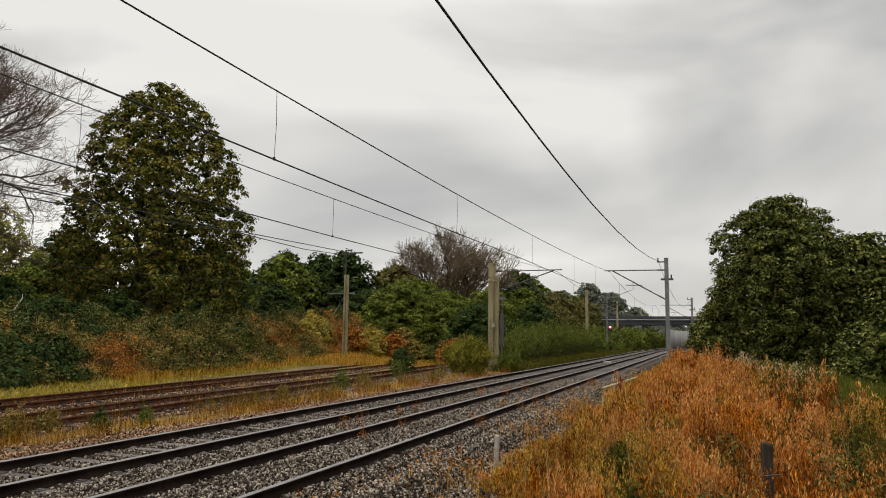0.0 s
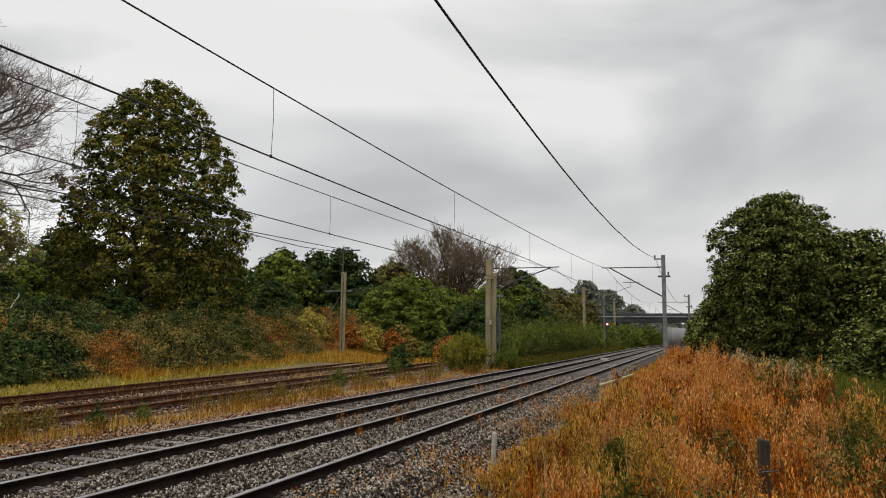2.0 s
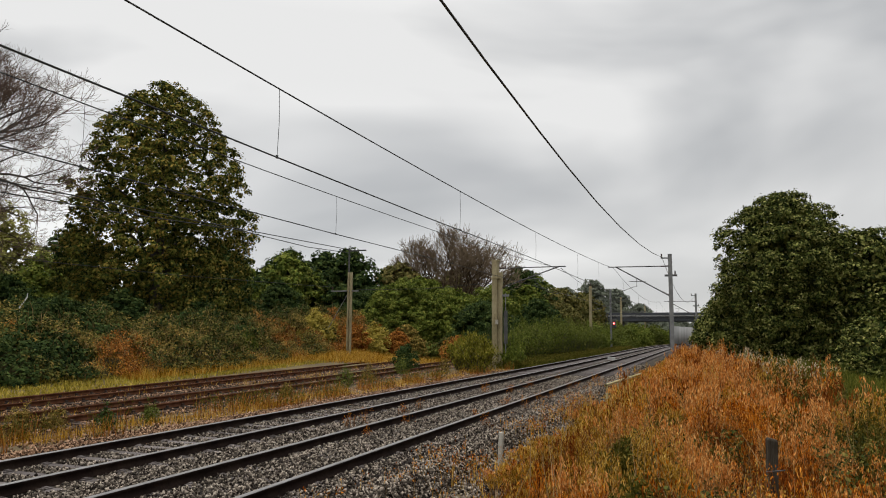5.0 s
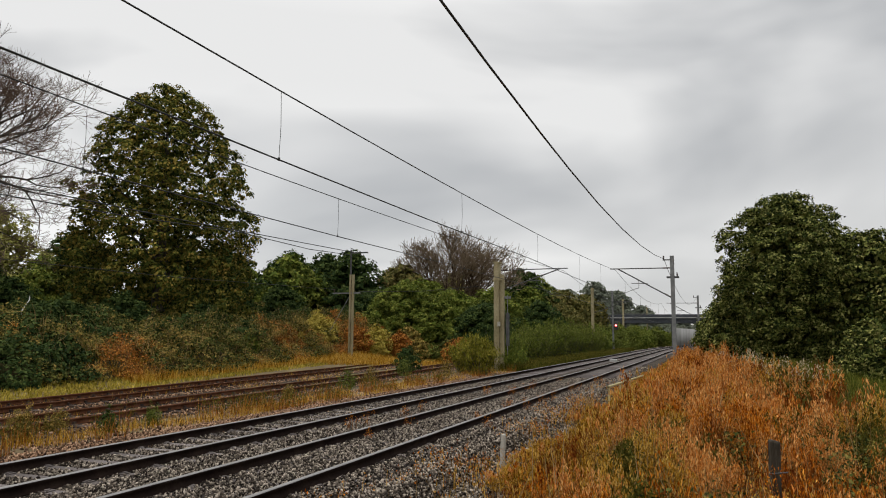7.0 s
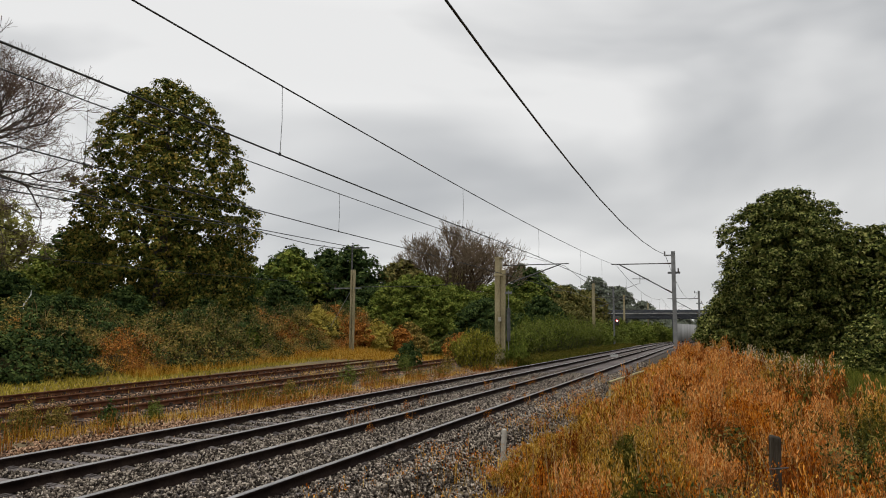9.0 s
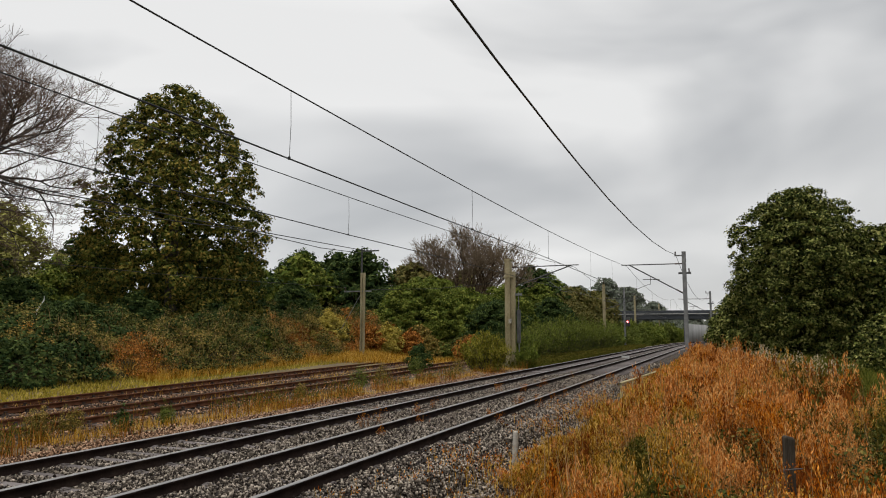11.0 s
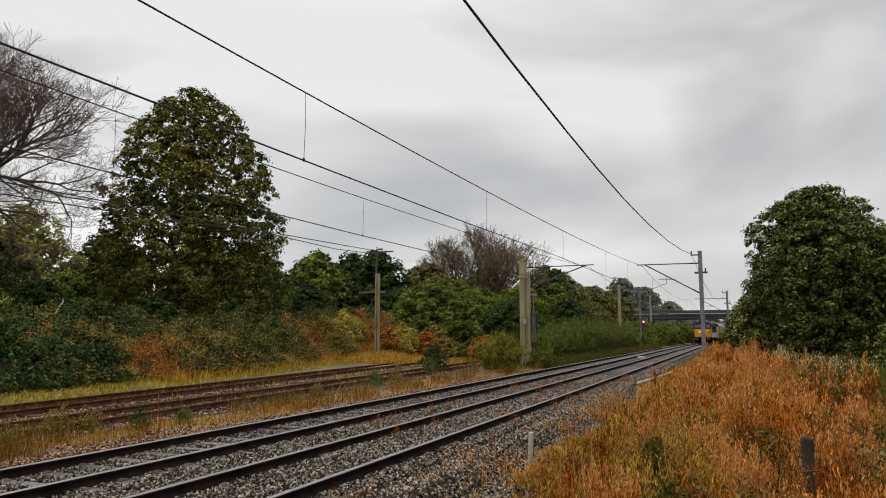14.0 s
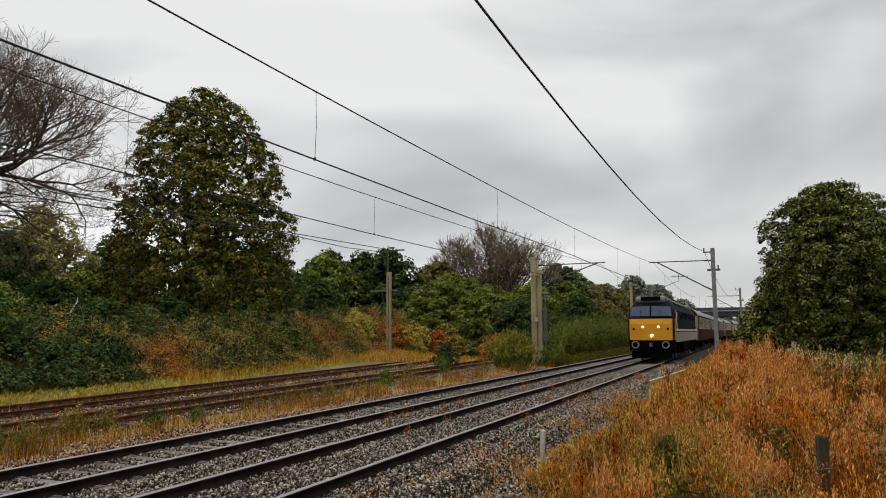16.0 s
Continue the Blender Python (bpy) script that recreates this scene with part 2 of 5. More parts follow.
def part(name, bm, material, parent=None, label="", m=None, smooth=False):
    """Links a bmesh as one mesh object under a thing or a part."""
    me = bpy.data.meshes.new(name)
    bmesh.ops.recalc_face_normals(bm, faces=bm.faces)
    if smooth:
        for f in bm.faces:
            f.smooth = True
    bm.to_mesh(me)
    bm.free()
    return put(name, me, material, parent, m, label)


def thing(name, label, category, m=None, group="", kind=""):
    ob = new(name)
    ob.empty_display_size = 0.2
    if m is not None:
        ob.matrix_basis = m
    return tagged(ob, label, category, group, kind)


def box(bm, x0, x1, y0, y1, z0, z1, bevel=0.0):
    r = bmesh.ops.create_cube(bm, size=1.0)
    vs = r["verts"]
    for v in vs:
        v.co = Vector(((x0 + x1) / 2 + v.co.x * (x1 - x0), (y0 + y1) / 2 + v.co.y * (y1 - y0), (z0 + z1) / 2 + v.co.z * (z1 - z0)))
    if bevel:
        es = list({e for v in vs for e in v.link_edges})
        bmesh.ops.bevel(bm, geom=es, offset=bevel, segments=2, affect="EDGES", profile=0.5)
    return bm


def boxed(*a, bevel=0.0):
    return box(bmesh.new(), *a, bevel=bevel)


def tube_arrays(points, radii, sides=6):
    """Vertices and quads of one tube along points."""
    pts = [Vector(p) for p in points]
    vs, fs = [], []
    for i, p in enumerate(pts):
        d = (pts[min(i + 1, len(pts) - 1)] - pts[max(i - 1, 0)]).normalized()
        side = d.cross(Vector((0.31, 0.12, 0.94)))
        if side.length < 1e-3:
            side = d.cross(Vector((1, 0, 0)))
        side.normalize()
        other = d.cross(side)
        r = radii[i] if not isinstance(radii, (int, float)) else radii
        for k in range(sides):
            a = 2 * math.pi * k / sides
            vs.append(p + side * (r * math.cos(a)) + other * (r * math.sin(a)))
    for i in range(len(pts) - 1):
        for k in range(sides):
            a, b = i * sides + k, i * sides + (k + 1) % sides
            fs.append((a, b, b + sides, a + sides))
    return vs, fs


def tubes(name, lines, material, parent=None, sides=6, label="", m=None):
    """One mesh of many tubes: lines of (points, radii)."""
    vs, fs = [], []
    for pts, rad in lines:
        v, f = tube_arrays(pts, rad, sides)
        o = len(vs)
        vs += v
        fs += [tuple(i + o for i in q) for q in f]
    me = mesh_from(name, [tuple(v) for v in vs], fs)
    me.polygons.foreach_set("use_smooth", [True] * len(me.polygons))
    return put(name, me, material, parent, m, label)


def leaf_arrays(centres, sizes, rng, upright=0.0, aspect=0.6, along=0.0, facing=None, loose=0.5):
    """Folded leaf-shaped quads round the given centres; facing: the way each leaf looks, more or less."""
    n = len(centres)
    nrm = rng.normal(size=(n, 3))
    if facing is None:
        nrm[:, 2] += upright * np.sign(nrm[:, 2])
    else:
        nrm = facing + nrm * loose
    nrm /= np.linalg.norm(nrm, axis=1)[:, None]
    spin = rng.normal(size=(n, 3))
    u = np.cross(nrm, spin)
    if along:
        u = rng.normal(size=(n, 3)) * (1 - along)
        u[:, 2] += 1
        nrm = np.cross(u, spin)
        nrm /= np.linalg.norm(nrm, axis=1)[:, None]
    u /= np.linalg.norm(u, axis=1)[:, None]
    v = np.cross(nrm, u)
    s = np.asarray(sizes)[:, None]
    a, b = centres + u * s, centres - u * s
    c = centres + v * s * aspect + nrm * s * 0.18
    d = centres - v * s * aspect + nrm * s * 0.18
    V = np.stack([a, c, b, d], 1).reshape(-1, 3)
    F = np.arange(4 * n).reshape(n, 4)
    return V, F


def clump_leaves(rng, centres, outward, radii, per, leaf, squash=0.65, rise=0.5):
    """Leaves over the outer and upper side of many small clumps, each leaf turned the way its clump bulges, with some strays."""
    n = len(centres) * per
    d = rng.normal(size=(n, 3)) * 0.8 + np.repeat(outward, per, 0) * 0.8
    d[:, 2] += rise
    d /= np.linalg.norm(d, axis=1)[:, None]
    reach = np.where(rng.random(n) < 0.1, rng.uniform(1.0, 1.3, n), rng.uniform(0.55, 1.0, n))
    pts = np.repeat(centres, per, 0) + d * (np.repeat(radii, per) * reach)[:, None] * np.array([1, 1, squash])
    face = d.copy()
    face[:, 2] += 0.35
    return pts, face, leaf * rng.uniform(0.6, 1.3, n)


def profile_radius(prof, z):
    zs, rs = [p[0] for p in prof], [p[1] for p in prof]
    return np.interp(z, zs, rs)


def crown_arrays(seed, prof, clumps, per, clump_r, leaf, lobes=0.22, squash=0.65, inner=0.25, wave=0.35, core=9):
    """Leaves in clumps over the shell of a crown; prof gives radius by height."""
    rng = np.random.default_rng(seed)
    zs = np.linspace(prof[0][0], prof[-1][0], 200)
    w = profile_radius(prof, zs) + 0.25
    z = rng.choice(zs, clumps, p=w / w.sum()) + rng.normal(size=clumps) * 0.1
    ang = rng.uniform(0, 2 * np.pi, clumps)
    R = profile_radius(prof, z)
    bump = np.array([noise.noise((math.cos(a) * 1.3 + seed, math.sin(a) * 1.3, zz * wave)) for a, zz in zip(ang, z)])
    bump2 = np.array([noise.noise((math.cos(a) * 3.5, math.sin(a) * 3.5 + seed, zz * wave * 2.7)) for a, zz in zip(ang, z)])
    share = np.where(rng.random(clumps) < inner, rng.uniform(0.1, 0.8, clumps), rng.uniform(0.8, 1.0, clumps))
    rad = R * share * (1 + lobes * 1.6 * bump + lobes * 1.1 * bump2)
    c = np.stack([rad * np.cos(ang), rad * np.sin(ang), z], 1)
    cs = clump_r * rng.uniform(0.55, 1.45, clumps)
    middle = (prof[0][0] + prof[-1][0]) * 0.42
    out = np.stack([np.cos(ang), np.sin(ang), 1.2 * (z - middle) / (prof[-1][0] - middle)], 1)
    out /= np.linalg.norm(out, axis=1)[:, None]
    pts, face, sizes = clump_leaves(rng, c, out, cs, per, leaf, squash)
    k = len(pts) // core
    zc = rng.choice(zs, k, p=w / w.sum())
    ac, rc = rng.uniform(0, 2 * np.pi, k), profile_radius(prof, zc) * np.sqrt(rng.uniform(0.02, 0.5, k))
    heart = np.stack([rc * np.cos(ac), rc * np.sin(ac), zc], 1)
    sizes = np.concatenate([sizes, leaf * rng.uniform(1.6, 2.8, k)])
    face = np.concatenate([face, rng.normal(size=(k, 3)) + np.array([0, 0, 0.5])])
    pts = np.concatenate([pts, heart])
    pts[:, 2] = np.maximum(pts[:, 2], 0.03)
    return leaf_arrays(pts, sizes, rng, facing=face, loose=0.42)


def limbs(seed, height, spread, count, r0, z0=0.25):
    """Trunk and limbs that rise into a crown."""
    rng = random.Random(seed)
    lines = []
    trunk = [(0, 0, -0.3), (rng.uniform(-.1, .1), rng.uniform(-.1, .1), height * 0.3), (rng.uniform(-.3, .3), rng.uniform(-.3, .3), height * 0.6), (0, 0, height * 0.92)]
    lines.append((trunk, [r0 * 1.25, r0 * 0.9, r0 * 0.5, r0 * 0.08]))
    for i in range(count):
        a = i * 2.4 + rng.uniform(-.4, .4)
        z = height * (z0 + (0.8 - z0) * i / count)
        reach = spread * rng.uniform(0.55, 0.9) * (1.1 - 0.6 * i / count)
        p0 = Vector((0, 0, z))
        p1 = Vector((math.cos(a) * reach * .5, math.sin(a) * reach * .5, z + reach * .35))
        p2 = Vector((math.cos(a + .2) * reach, math.sin(a + .2) * reach, z + reach * .55))
        rr = r0 * 0.38 * (1 - 0.5 * i / count)
        lines.append(([p0, p1, p2], [rr, rr * .6, rr * .12]))
    return lines


def leafy(name, label, category, m, seed, prof, clumps, per, clump_r, leaf, material, r0=0.25, branch=10, group="", **kw):
    """A tree or shrub: trunk, limbs and crown."""
    t = thing(name, label, category, m, group)
    h = prof[-1][0]
    spread = max(p[1] for p in prof)
    lines = limbs(seed, h, spread, branch, r0)
    tubes("trunk", lines[:1], BARK, t, 7)
    for line in lines[1:]:
        tubes("limb", [line], BARK, t, 5)
    V, F = crown_arrays(seed, prof, clumps, per, clump_r, leaf, **kw)
    put("crown", mesh_from("crown", V, F), material, t)
    return t


def willow(name, label, m, seed, h, r, stems, material):
    """A feathery shrub: many upright shoots fanning out of the ground, with narrow leaves along them."""
    t = thing(name, label, "shrub", m)
    rng = np.random.default_rng(seed)
    a, q = rng.uniform(0, 2 * np.pi, stems), np.sqrt(rng.random(stems))
    root = np.stack([np.cos(a) * q * r * .45, np.sin(a) * q * r * .45, np.zeros(stems)], 1)
    lift = h * (1.05 - .45 * q * q) * rng.uniform(.7, 1.0, stems)
    tip = np.stack([np.cos(a) * q * r * 1.1, np.sin(a) * q * r * 1.1, lift], 1) + rng.normal(size=(stems, 3)) * np.array([.15, .15, 0])
    lines = [([tuple(p), tuple((p + e) / 2 + np.array([0, 0, .06 * h])), tuple(e)], [.014, .009, .004]) for p, e in zip(root, tip)]
    tagged(tubes("shoot_mass", lines, BARK, t, 3), kind="stuff")
    per = 42
    u = rng.uniform(.12, 1.02, (stems, per, 1))
    pts = root[:, None] + (tip - root)[:, None] * u + np.stack([np.zeros((stems, per)), np.zeros((stems, per)), .12 * h * np.sin(np.pi * u[..., 0])], -1) + rng.normal(size=(stems, per, 3)) * .09
    V, F = leaf_arrays(pts.reshape(-1, 3), .095 * rng.uniform(.6, 1.3, stems * per), rng, aspect=.3, along=.5)
    V[:, 2] = np.maximum(V[:, 2], .02)
    put("foliage", mesh_from("foliage", V, F), material, t)
    return t


def bare_tree(name, label, m, seed, height, r0, depth, stems, tilt, thin=0.62, droop=0.0, fork=(2, 3), bole=0.16, limb=0.27, least=0.01, twig=None, wood=None, fan=0.55):
    """A leafless tree, branch by branch."""
    rng = random.Random(seed)
    thick, fine = [], []

    def grow(p, d, length, r, level):
        pts, rad = [p], [r]
        for s in range(3):
            d = (d + Vector((rng.gauss(0, .13), rng.gauss(0, .13), rng.gauss(0.05, .1) - droop * (level > 1)))).normalized()
            p = p + d * (length / 3)
            pts.append(p)
            rad.append(r * (1 - 0.36 * (s + 1) / 3))
            if level < depth and s > 0 and rng.random() < 0.75:
                side = Vector((rng.gauss(0, 1), rng.gauss(0, 1), rng.gauss(0.2, .6))).normalized()
                grow(p, (d * 0.75 + side * (0.2 + fan)).normalized(), length * rng.uniform(.55, .8), r * .42, level + 1)
        rad = [max(q, least) for q in rad]
        if r > 0.03:
            thick.append((pts, rad))
        else:
            fine.append(([pts[0], pts[2], pts[3]], [rad[0], rad[2], rad[3]]))
        if level < depth:
            for k in range(rng.randint(*fork)):
                side = Vector((rng.gauss(0, 1), rng.gauss(0, 1), rng.gauss(0.1, .5))).normalized()
                grow(p, (d + side * fan).normalized(), length * rng.uniform(.62, .85), r * thin, level + 1)

    t = thing(name, label, "tree", m)
    top = height * bole
    tubes("trunk", [([(0, 0, -0.3), (0.1, 0, top * .5), (0, 0.1, top)], [r0 * 1.3, r0, r0 * .95])], BARK, t, 9)
    for k in range(stems):
        a = 2 * math.pi * k / stems + rng.uniform(-.3, .3)
        lean = radians(tilt * rng.uniform(.15, 1.2))
        d = Vector((math.cos(a) * math.sin(lean), math.sin(a) * math.sin(lean), math.cos(lean)))
        grow(Vector((0, 0.05, top * 0.95)), d, height * limb, r0 * .6, 1)
    big = [q for q in thick if q[1][0] > 0.085]
    for q in big:
        tubes("branch", [q], wood or BARK, t, 6)
    rest = [q for q in thick if q[1][0] <= 0.085]
    if rest:
        tagged(tubes("branch_mass", rest, wood or BARK, t, 4), kind="stuff")
    tagged(tubes("twig_mass", fine, twig or TWIG, t, 3), kind="stuff")
    return t


# ---------------------------------------------------------------- ground
def ground_z(x, y):
    """Height of the ground."""
    z = np.full_like(x, -0.45)
    right = np.clip((x + 3.6) / 2.5, 0, 1)
    z = z + right * (0.12 + 0.5 * np.clip((y - 8) / 30, 0, 1))
    z = z - np.clip((x - 4.5) / 5, 0, 1) * 0.9 * np.clip((70 - y) / 40, 0, 1)
    left = np.clip((-x - 21.5) / 3.0, 0, 1)
    z = z + left * 0.4 + np.clip((-x - 24) / 5, 0, 1) * 0.9
    return z


def build_ground():
    def axis(inner, outer, n_in, n_out):
        a = np.linspace(inner[0], inner[1], n_in)
        g = np.geomspace(1, outer, n_out)
        return np.concatenate([inner[0] - g[::-1], a, inner[1] + g])
    xs, ys = axis((-60, 30), 2400, 181, 22), axis((-10, 160), 2400, 171, 22)
    X, Y = np.meshgrid(xs, ys, indexing="ij")
    rng = np.random.default_rng(5)
    Z = ground_z(X, Y) + rng.normal(size=X.shape) * 0.02
    n, m = len(xs), len(ys)
    idx = np.arange(n * m).reshape(n, m)
    F = np.stack([idx[:-1, :-1], idx[1:, :-1], idx[1:, 1:], idx[:-1, 1:]], -1).reshape(-1, 4)
    me = mesh_from("ground", np.stack([X, Y, Z], -1).reshape(-1, 3), F)
    me.polygons.foreach_set("use_smooth", [True] * len(me.polygons))
    tagged(put("ground", me, SOIL), "brown soil with dry grass beside the railway", "ground", kind="structure")


build_ground()

# ---------------------------------------------------------------- railway tracks
GAUGE = 0.7525


def bend(y):
    """How far the main line has swung to the right at y, towards and past the bridge."""
    d = max(0.0, min(y, 320.0) - 115.0)
    return d * d / 1300.0 + max(0.0, y - 320.0) * 0.315


TRACKS = [("near", -5.72, 0.0), ("far", -9.0, -0.07)]


def siding_x(which, y):
    return (-14.25 - 0.068 * y) if which == 0 else (-17.55 - 0.1 * y)


def rail_mesh(points, head, side):
    """A rail swept along points (x, y, z of its top centre)."""
    prof = [(-.035, -.012), (-.024, 0), (.024, 0), (.035, -.012), (.032, -.042), (.009, -.055), (.009, -.118), (.070, -.136), (.070, -.148), (-.070, -.148), (-.070, -.136), (-.009, -.118), (-.009, -.055), (-.032, -.042)]
    k = len(prof)
    V, F, mi = [], [], []
    for x, y, z in points:
        V += [(x + a, y, z + b) for a, b in prof]
    for i in range(len(points) - 1):
        for j in range(k):
            a, b = i * k + j, i * k + (j + 1) % k
            F.append((a, a + k, b + k, b))
            mi.append(0 if j in (0, 1, 2) else 1)
    me = mesh_from("rail", V, F)
    me.materials.append(head)
    me.materials.append(side)
    me.polygons.foreach_set("material_index", mi)
    return me


def sleeper_mesh(concrete):
    bm = bmesh.new()
    if concrete:
        box(bm, -1.25, 1.25, -.13, .13, -.34, -.155, bevel=.02)
        for s in (-1, 1):
            box(bm, s * GAUGE - .16, s * GAUGE + .16, -.075, .075, -.16, -.138)
            for q in (-.105, .105):
                box(bm, s * GAUGE + q - .022, s * GAUGE + q + .022, -.04, .04, -.14, -.125)
    else:
        box(bm, -1.3, 1.3, -.125, .125, -.30, -.155, bevel=.012)
        for s in (-1, 1):
            box(bm, s * GAUGE - .19, s * GAUGE + .19, -.09, .09, -.16, -.135)
            for q in (-.1, .1):
                box(bm, s * GAUGE + q - .03, s * GAUGE + q + .03, -.04, .04, -.14, -.075)
    me = bpy.data.meshes.new("sleeper")
    bm.to_mesh(me)
    bm.free()
    return me


def ballast_bed(name, centre_line, half, top, label):
    V, F = [], []
    prof = [(-half - .75, -.62), (-half, 0), (-half * .5, .01), (half * .5, .01), (half, 0), (half + .75, -.62)]
    for x, y, z in centre_line:
        V += [(x + a, y, z + top + b) for a, b in prof]
    k = len(prof)
    for i in range(len(centre_line) - 1):
        for j in range(k - 1):
            a = i * k + j
            F.append((a, a + k, a + k + 1, a + 1))
    return tagged(put(name, mesh_from(name, V, F), BALLAST_BED), label, "ballast", kind="structure")


def stones(name, seed, spots, size, material, label):
    """Crushed stone: squashed, jagged eight-sided pieces at the given spots."""
    rng = np.random.default_rng(seed)
    n = len(spots)
    base = np.array([(1, 0, 0), (-1, 0, 0), (0, 1, 0), (0, -1, 0), (0, 0, 1), (0, 0, -1)], dtype=float)
    tri = np.array([(0, 2, 4), (2, 1, 4), (1, 3, 4), (3, 0, 4), (2, 0, 5), (1, 2, 5), (3, 1, 5), (0, 3, 5)])
    s = size * rng.uniform(.55, 1.3, (n, 1, 1)) * rng.uniform(.6, 1.2, (n, 1, 3))
    V = base[None] * s + rng.normal(size=(n, 6, 3)) * size * .24
    a, b = rng.uniform(0, 2 * np.pi, n), rng.uniform(-.8, .8, n)
    ca, sa, cb, sb = np.cos(a), np.sin(a), np.cos(b), np.sin(b)
    M = np.zeros((n, 3, 3))
    M[:, 0, 0], M[:, 0, 1] = ca, -sa
    M[:, 1, 0], M[:, 1, 1] = sa, ca
    M[:, 2, 2] = 1
    N = np.zeros((n, 3, 3))
    N[:, 0, 0], N[:, 0, 2], N[:, 2, 0], N[:, 2, 2], N[:, 1, 1] = cb, sb, -sb, cb, 1
    V = np.einsum("nij,nkj->nki", M @ N, V) + spots[:, None, :]
    F = (tri[None] + 6 * np.arange(n)[:, None, None]).reshape(-1, 3)
    return tagged(put(name, mesh_from(name, V.reshape(-1, 3), F), material), label, "ballast", kind="stuff")


def build_tracks():
    far_ys = [-12, 0, 20, 40, 60, 80, 95, 105, 115, 125, 135, 145, 155, 165, 175, 185, 195, 210, 225, 240, 260, 280, 300, 320, 500, 900]
    sleeper_c, sleeper_t = sleeper_mesh(True), sleeper_mesh(False)
    sleeper_c.materials.append(CONCRETE_SLEEPER)
    sleeper_t.materials.append(TIMBER_SLEEPER)
    for tag, x, z in TRACKS:
        tr = thing("railway_track", "main line track with worn steel rails on concrete sleepers", "railway track", kind="structure", group="main line tracks")
        for s in (-1, 1):
            put("rail", rail_mesh([(x + s * GAUGE + bend(y), y, z) for y in far_ys], RAIL_HEAD, RAIL_SIDE), None, tr)
        for i in range(230):
            ob = put("sleeper", sleeper_c, None, tr)
            ob.location = (x + bend(2 + i * .65), 2 + i * .65, z)
    for w in (0, 1):
        tr = thing("siding_track", "rusty disused siding track on dark timber sleepers", "railway track", kind="structure", group="siding tracks")
        ys = [-14, 0, 10, 20, 30, 40, 50, 62]
        for s in (-1, 1):
            put("rail", rail_mesh([(siding_x(w, y) + s * GAUGE, y, -.2) for y in ys], RAIL_RUSTY, RAIL_RUSTY), None, tr)
        for i in range(84):
            y = 2 + i * .7
            ob = put("sleeper", sleeper_t, None, tr)
            ob.matrix_basis = pose(siding_x(w, y), y, -.2, 0, 0, 4.2 if w == 0 else 5.7)
    ballast_bed("ballast_bed", [(-7.36 + bend(y), y, 0) for y in far_ys], 3.45, -.255, "grey crushed stone ballast bed under the main line")
    for w in (0, 1):
        ballast_bed("siding_bed", [(siding_x(w, y), y, 0) for y in (-14, 10, 30, 62)], 1.5, -.40, "brown weedy ballast under a siding")
    rng = np.random.default_rng(11)

    def bed_top(x):
        d = np.abs(x + 7.36) - 3.45
        return np.where(d < 0, -.188, -.188 - .6 * np.clip(d / .75, 0, 1))
    n = 150000
    y = 5.0 + 30 * rng.random(n) ** 1.5
    x = rng.uniform(-11.6, -2.75, n)
    z = np.maximum(bed_top(x), -.5) + rng.uniform(-.015, .025, n) + .04 * (np.abs(x + 5.72) < 1.3) - .04 * (np.abs(x + 9.0) < 1.25)
    for _, tx, tz in TRACKS:
        for s in (-1, 1):
            near_rail = np.abs(x - tx - s * GAUGE) < .1
            x, y, z = x[~near_rail], y[~near_rail], z[~near_rail]
    on_sleeper = np.zeros(len(x), bool)
    for _, tx, tz in TRACKS:
        ph = (y - 2) % .65
        on_sleeper |= (np.abs(x - tx) < 1.25) & ((ph < .12) | (ph > .53)) & (rng.random(len(x)) < (.97 if tx < -8 else 0))
    keep = ~on_sleeper
    spots = np.stack([x, y, z], 1)[keep]
    rusty = spots[:, 0] < -9.6 - rng.random(len(spots)) * .5
    size = .0225
    stones("ballast", 12, spots[~rusty], size, STONES, "grey crushed stone ballast between the rails")
    n = 44000
    y = 4.6 + 46 * rng.random(n) ** 1.6
    x = rng.uniform(-4.3, -2.1, n) - .25 * rng.random(n) * np.clip((y - 10) / 10, 0, 1)
    z = np.maximum(ground_z(x, y), bed_top(x)) + rng.uniform(-.01, .03, n)
    stones("ballast", 17, np.stack([x, y, z], 1), .026, STONES, "grey crushed stone spilled down the ballast shoulder")
    stones("ballast", 13, spots[rusty], size, STONES_RUSTY, "rust-stained stone ballast beside the track")
    n = 12000
    y = 4 + 40 * rng.random(n) ** 1.5
    x = rng.uniform(-14.0, -11.3, n)
    stones("ballast", 15, np.stack([x, y, ground_z(x, y) + .01], 1), .032, STONES_RUSTY, "rust-brown spilled ballast beside the far track")
    n = 32000
    y = 4 + 50 * rng.random(n) ** 1.3
    w = rng.integers(0, 2, n)
    x = np.where(w == 0, siding_x(0, y), siding_x(1, y)) + rng.uniform(-1.7, 1.7, n)
    off = np.abs(np.abs(x - np.where(w == 0, siding_x(0, y), siding_x(1, y))) - GAUGE)
    k = off > .11
    stones("ballast", 14, np.stack([x, y, np.full(n, -.372)], 1)[k], .03, STONES_RUSTY, "brown stone ballast of the sidings")


build_tracks()


# ---------------------------------------------------------------- overhead line
def curve_z(rows, y):
    return float(np.interp(y, [r[0] for r in rows], [r[1] for r in rows]))


def h_post(bm, x, y, z0, z1, w=.24, d=.26, t=.02):
    box(bm, x - w / 2, x + w / 2, y - d / 2, y - d / 2 + t, z0, z1)
    box(bm, x - w / 2, x + w / 2, y + d / 2 - t, y + d / 2, z0, z1)
    box(bm, x - t / 2, x + t / 2, y - d / 2 + t, y + d / 2 - t, z0, z1)
    return bm


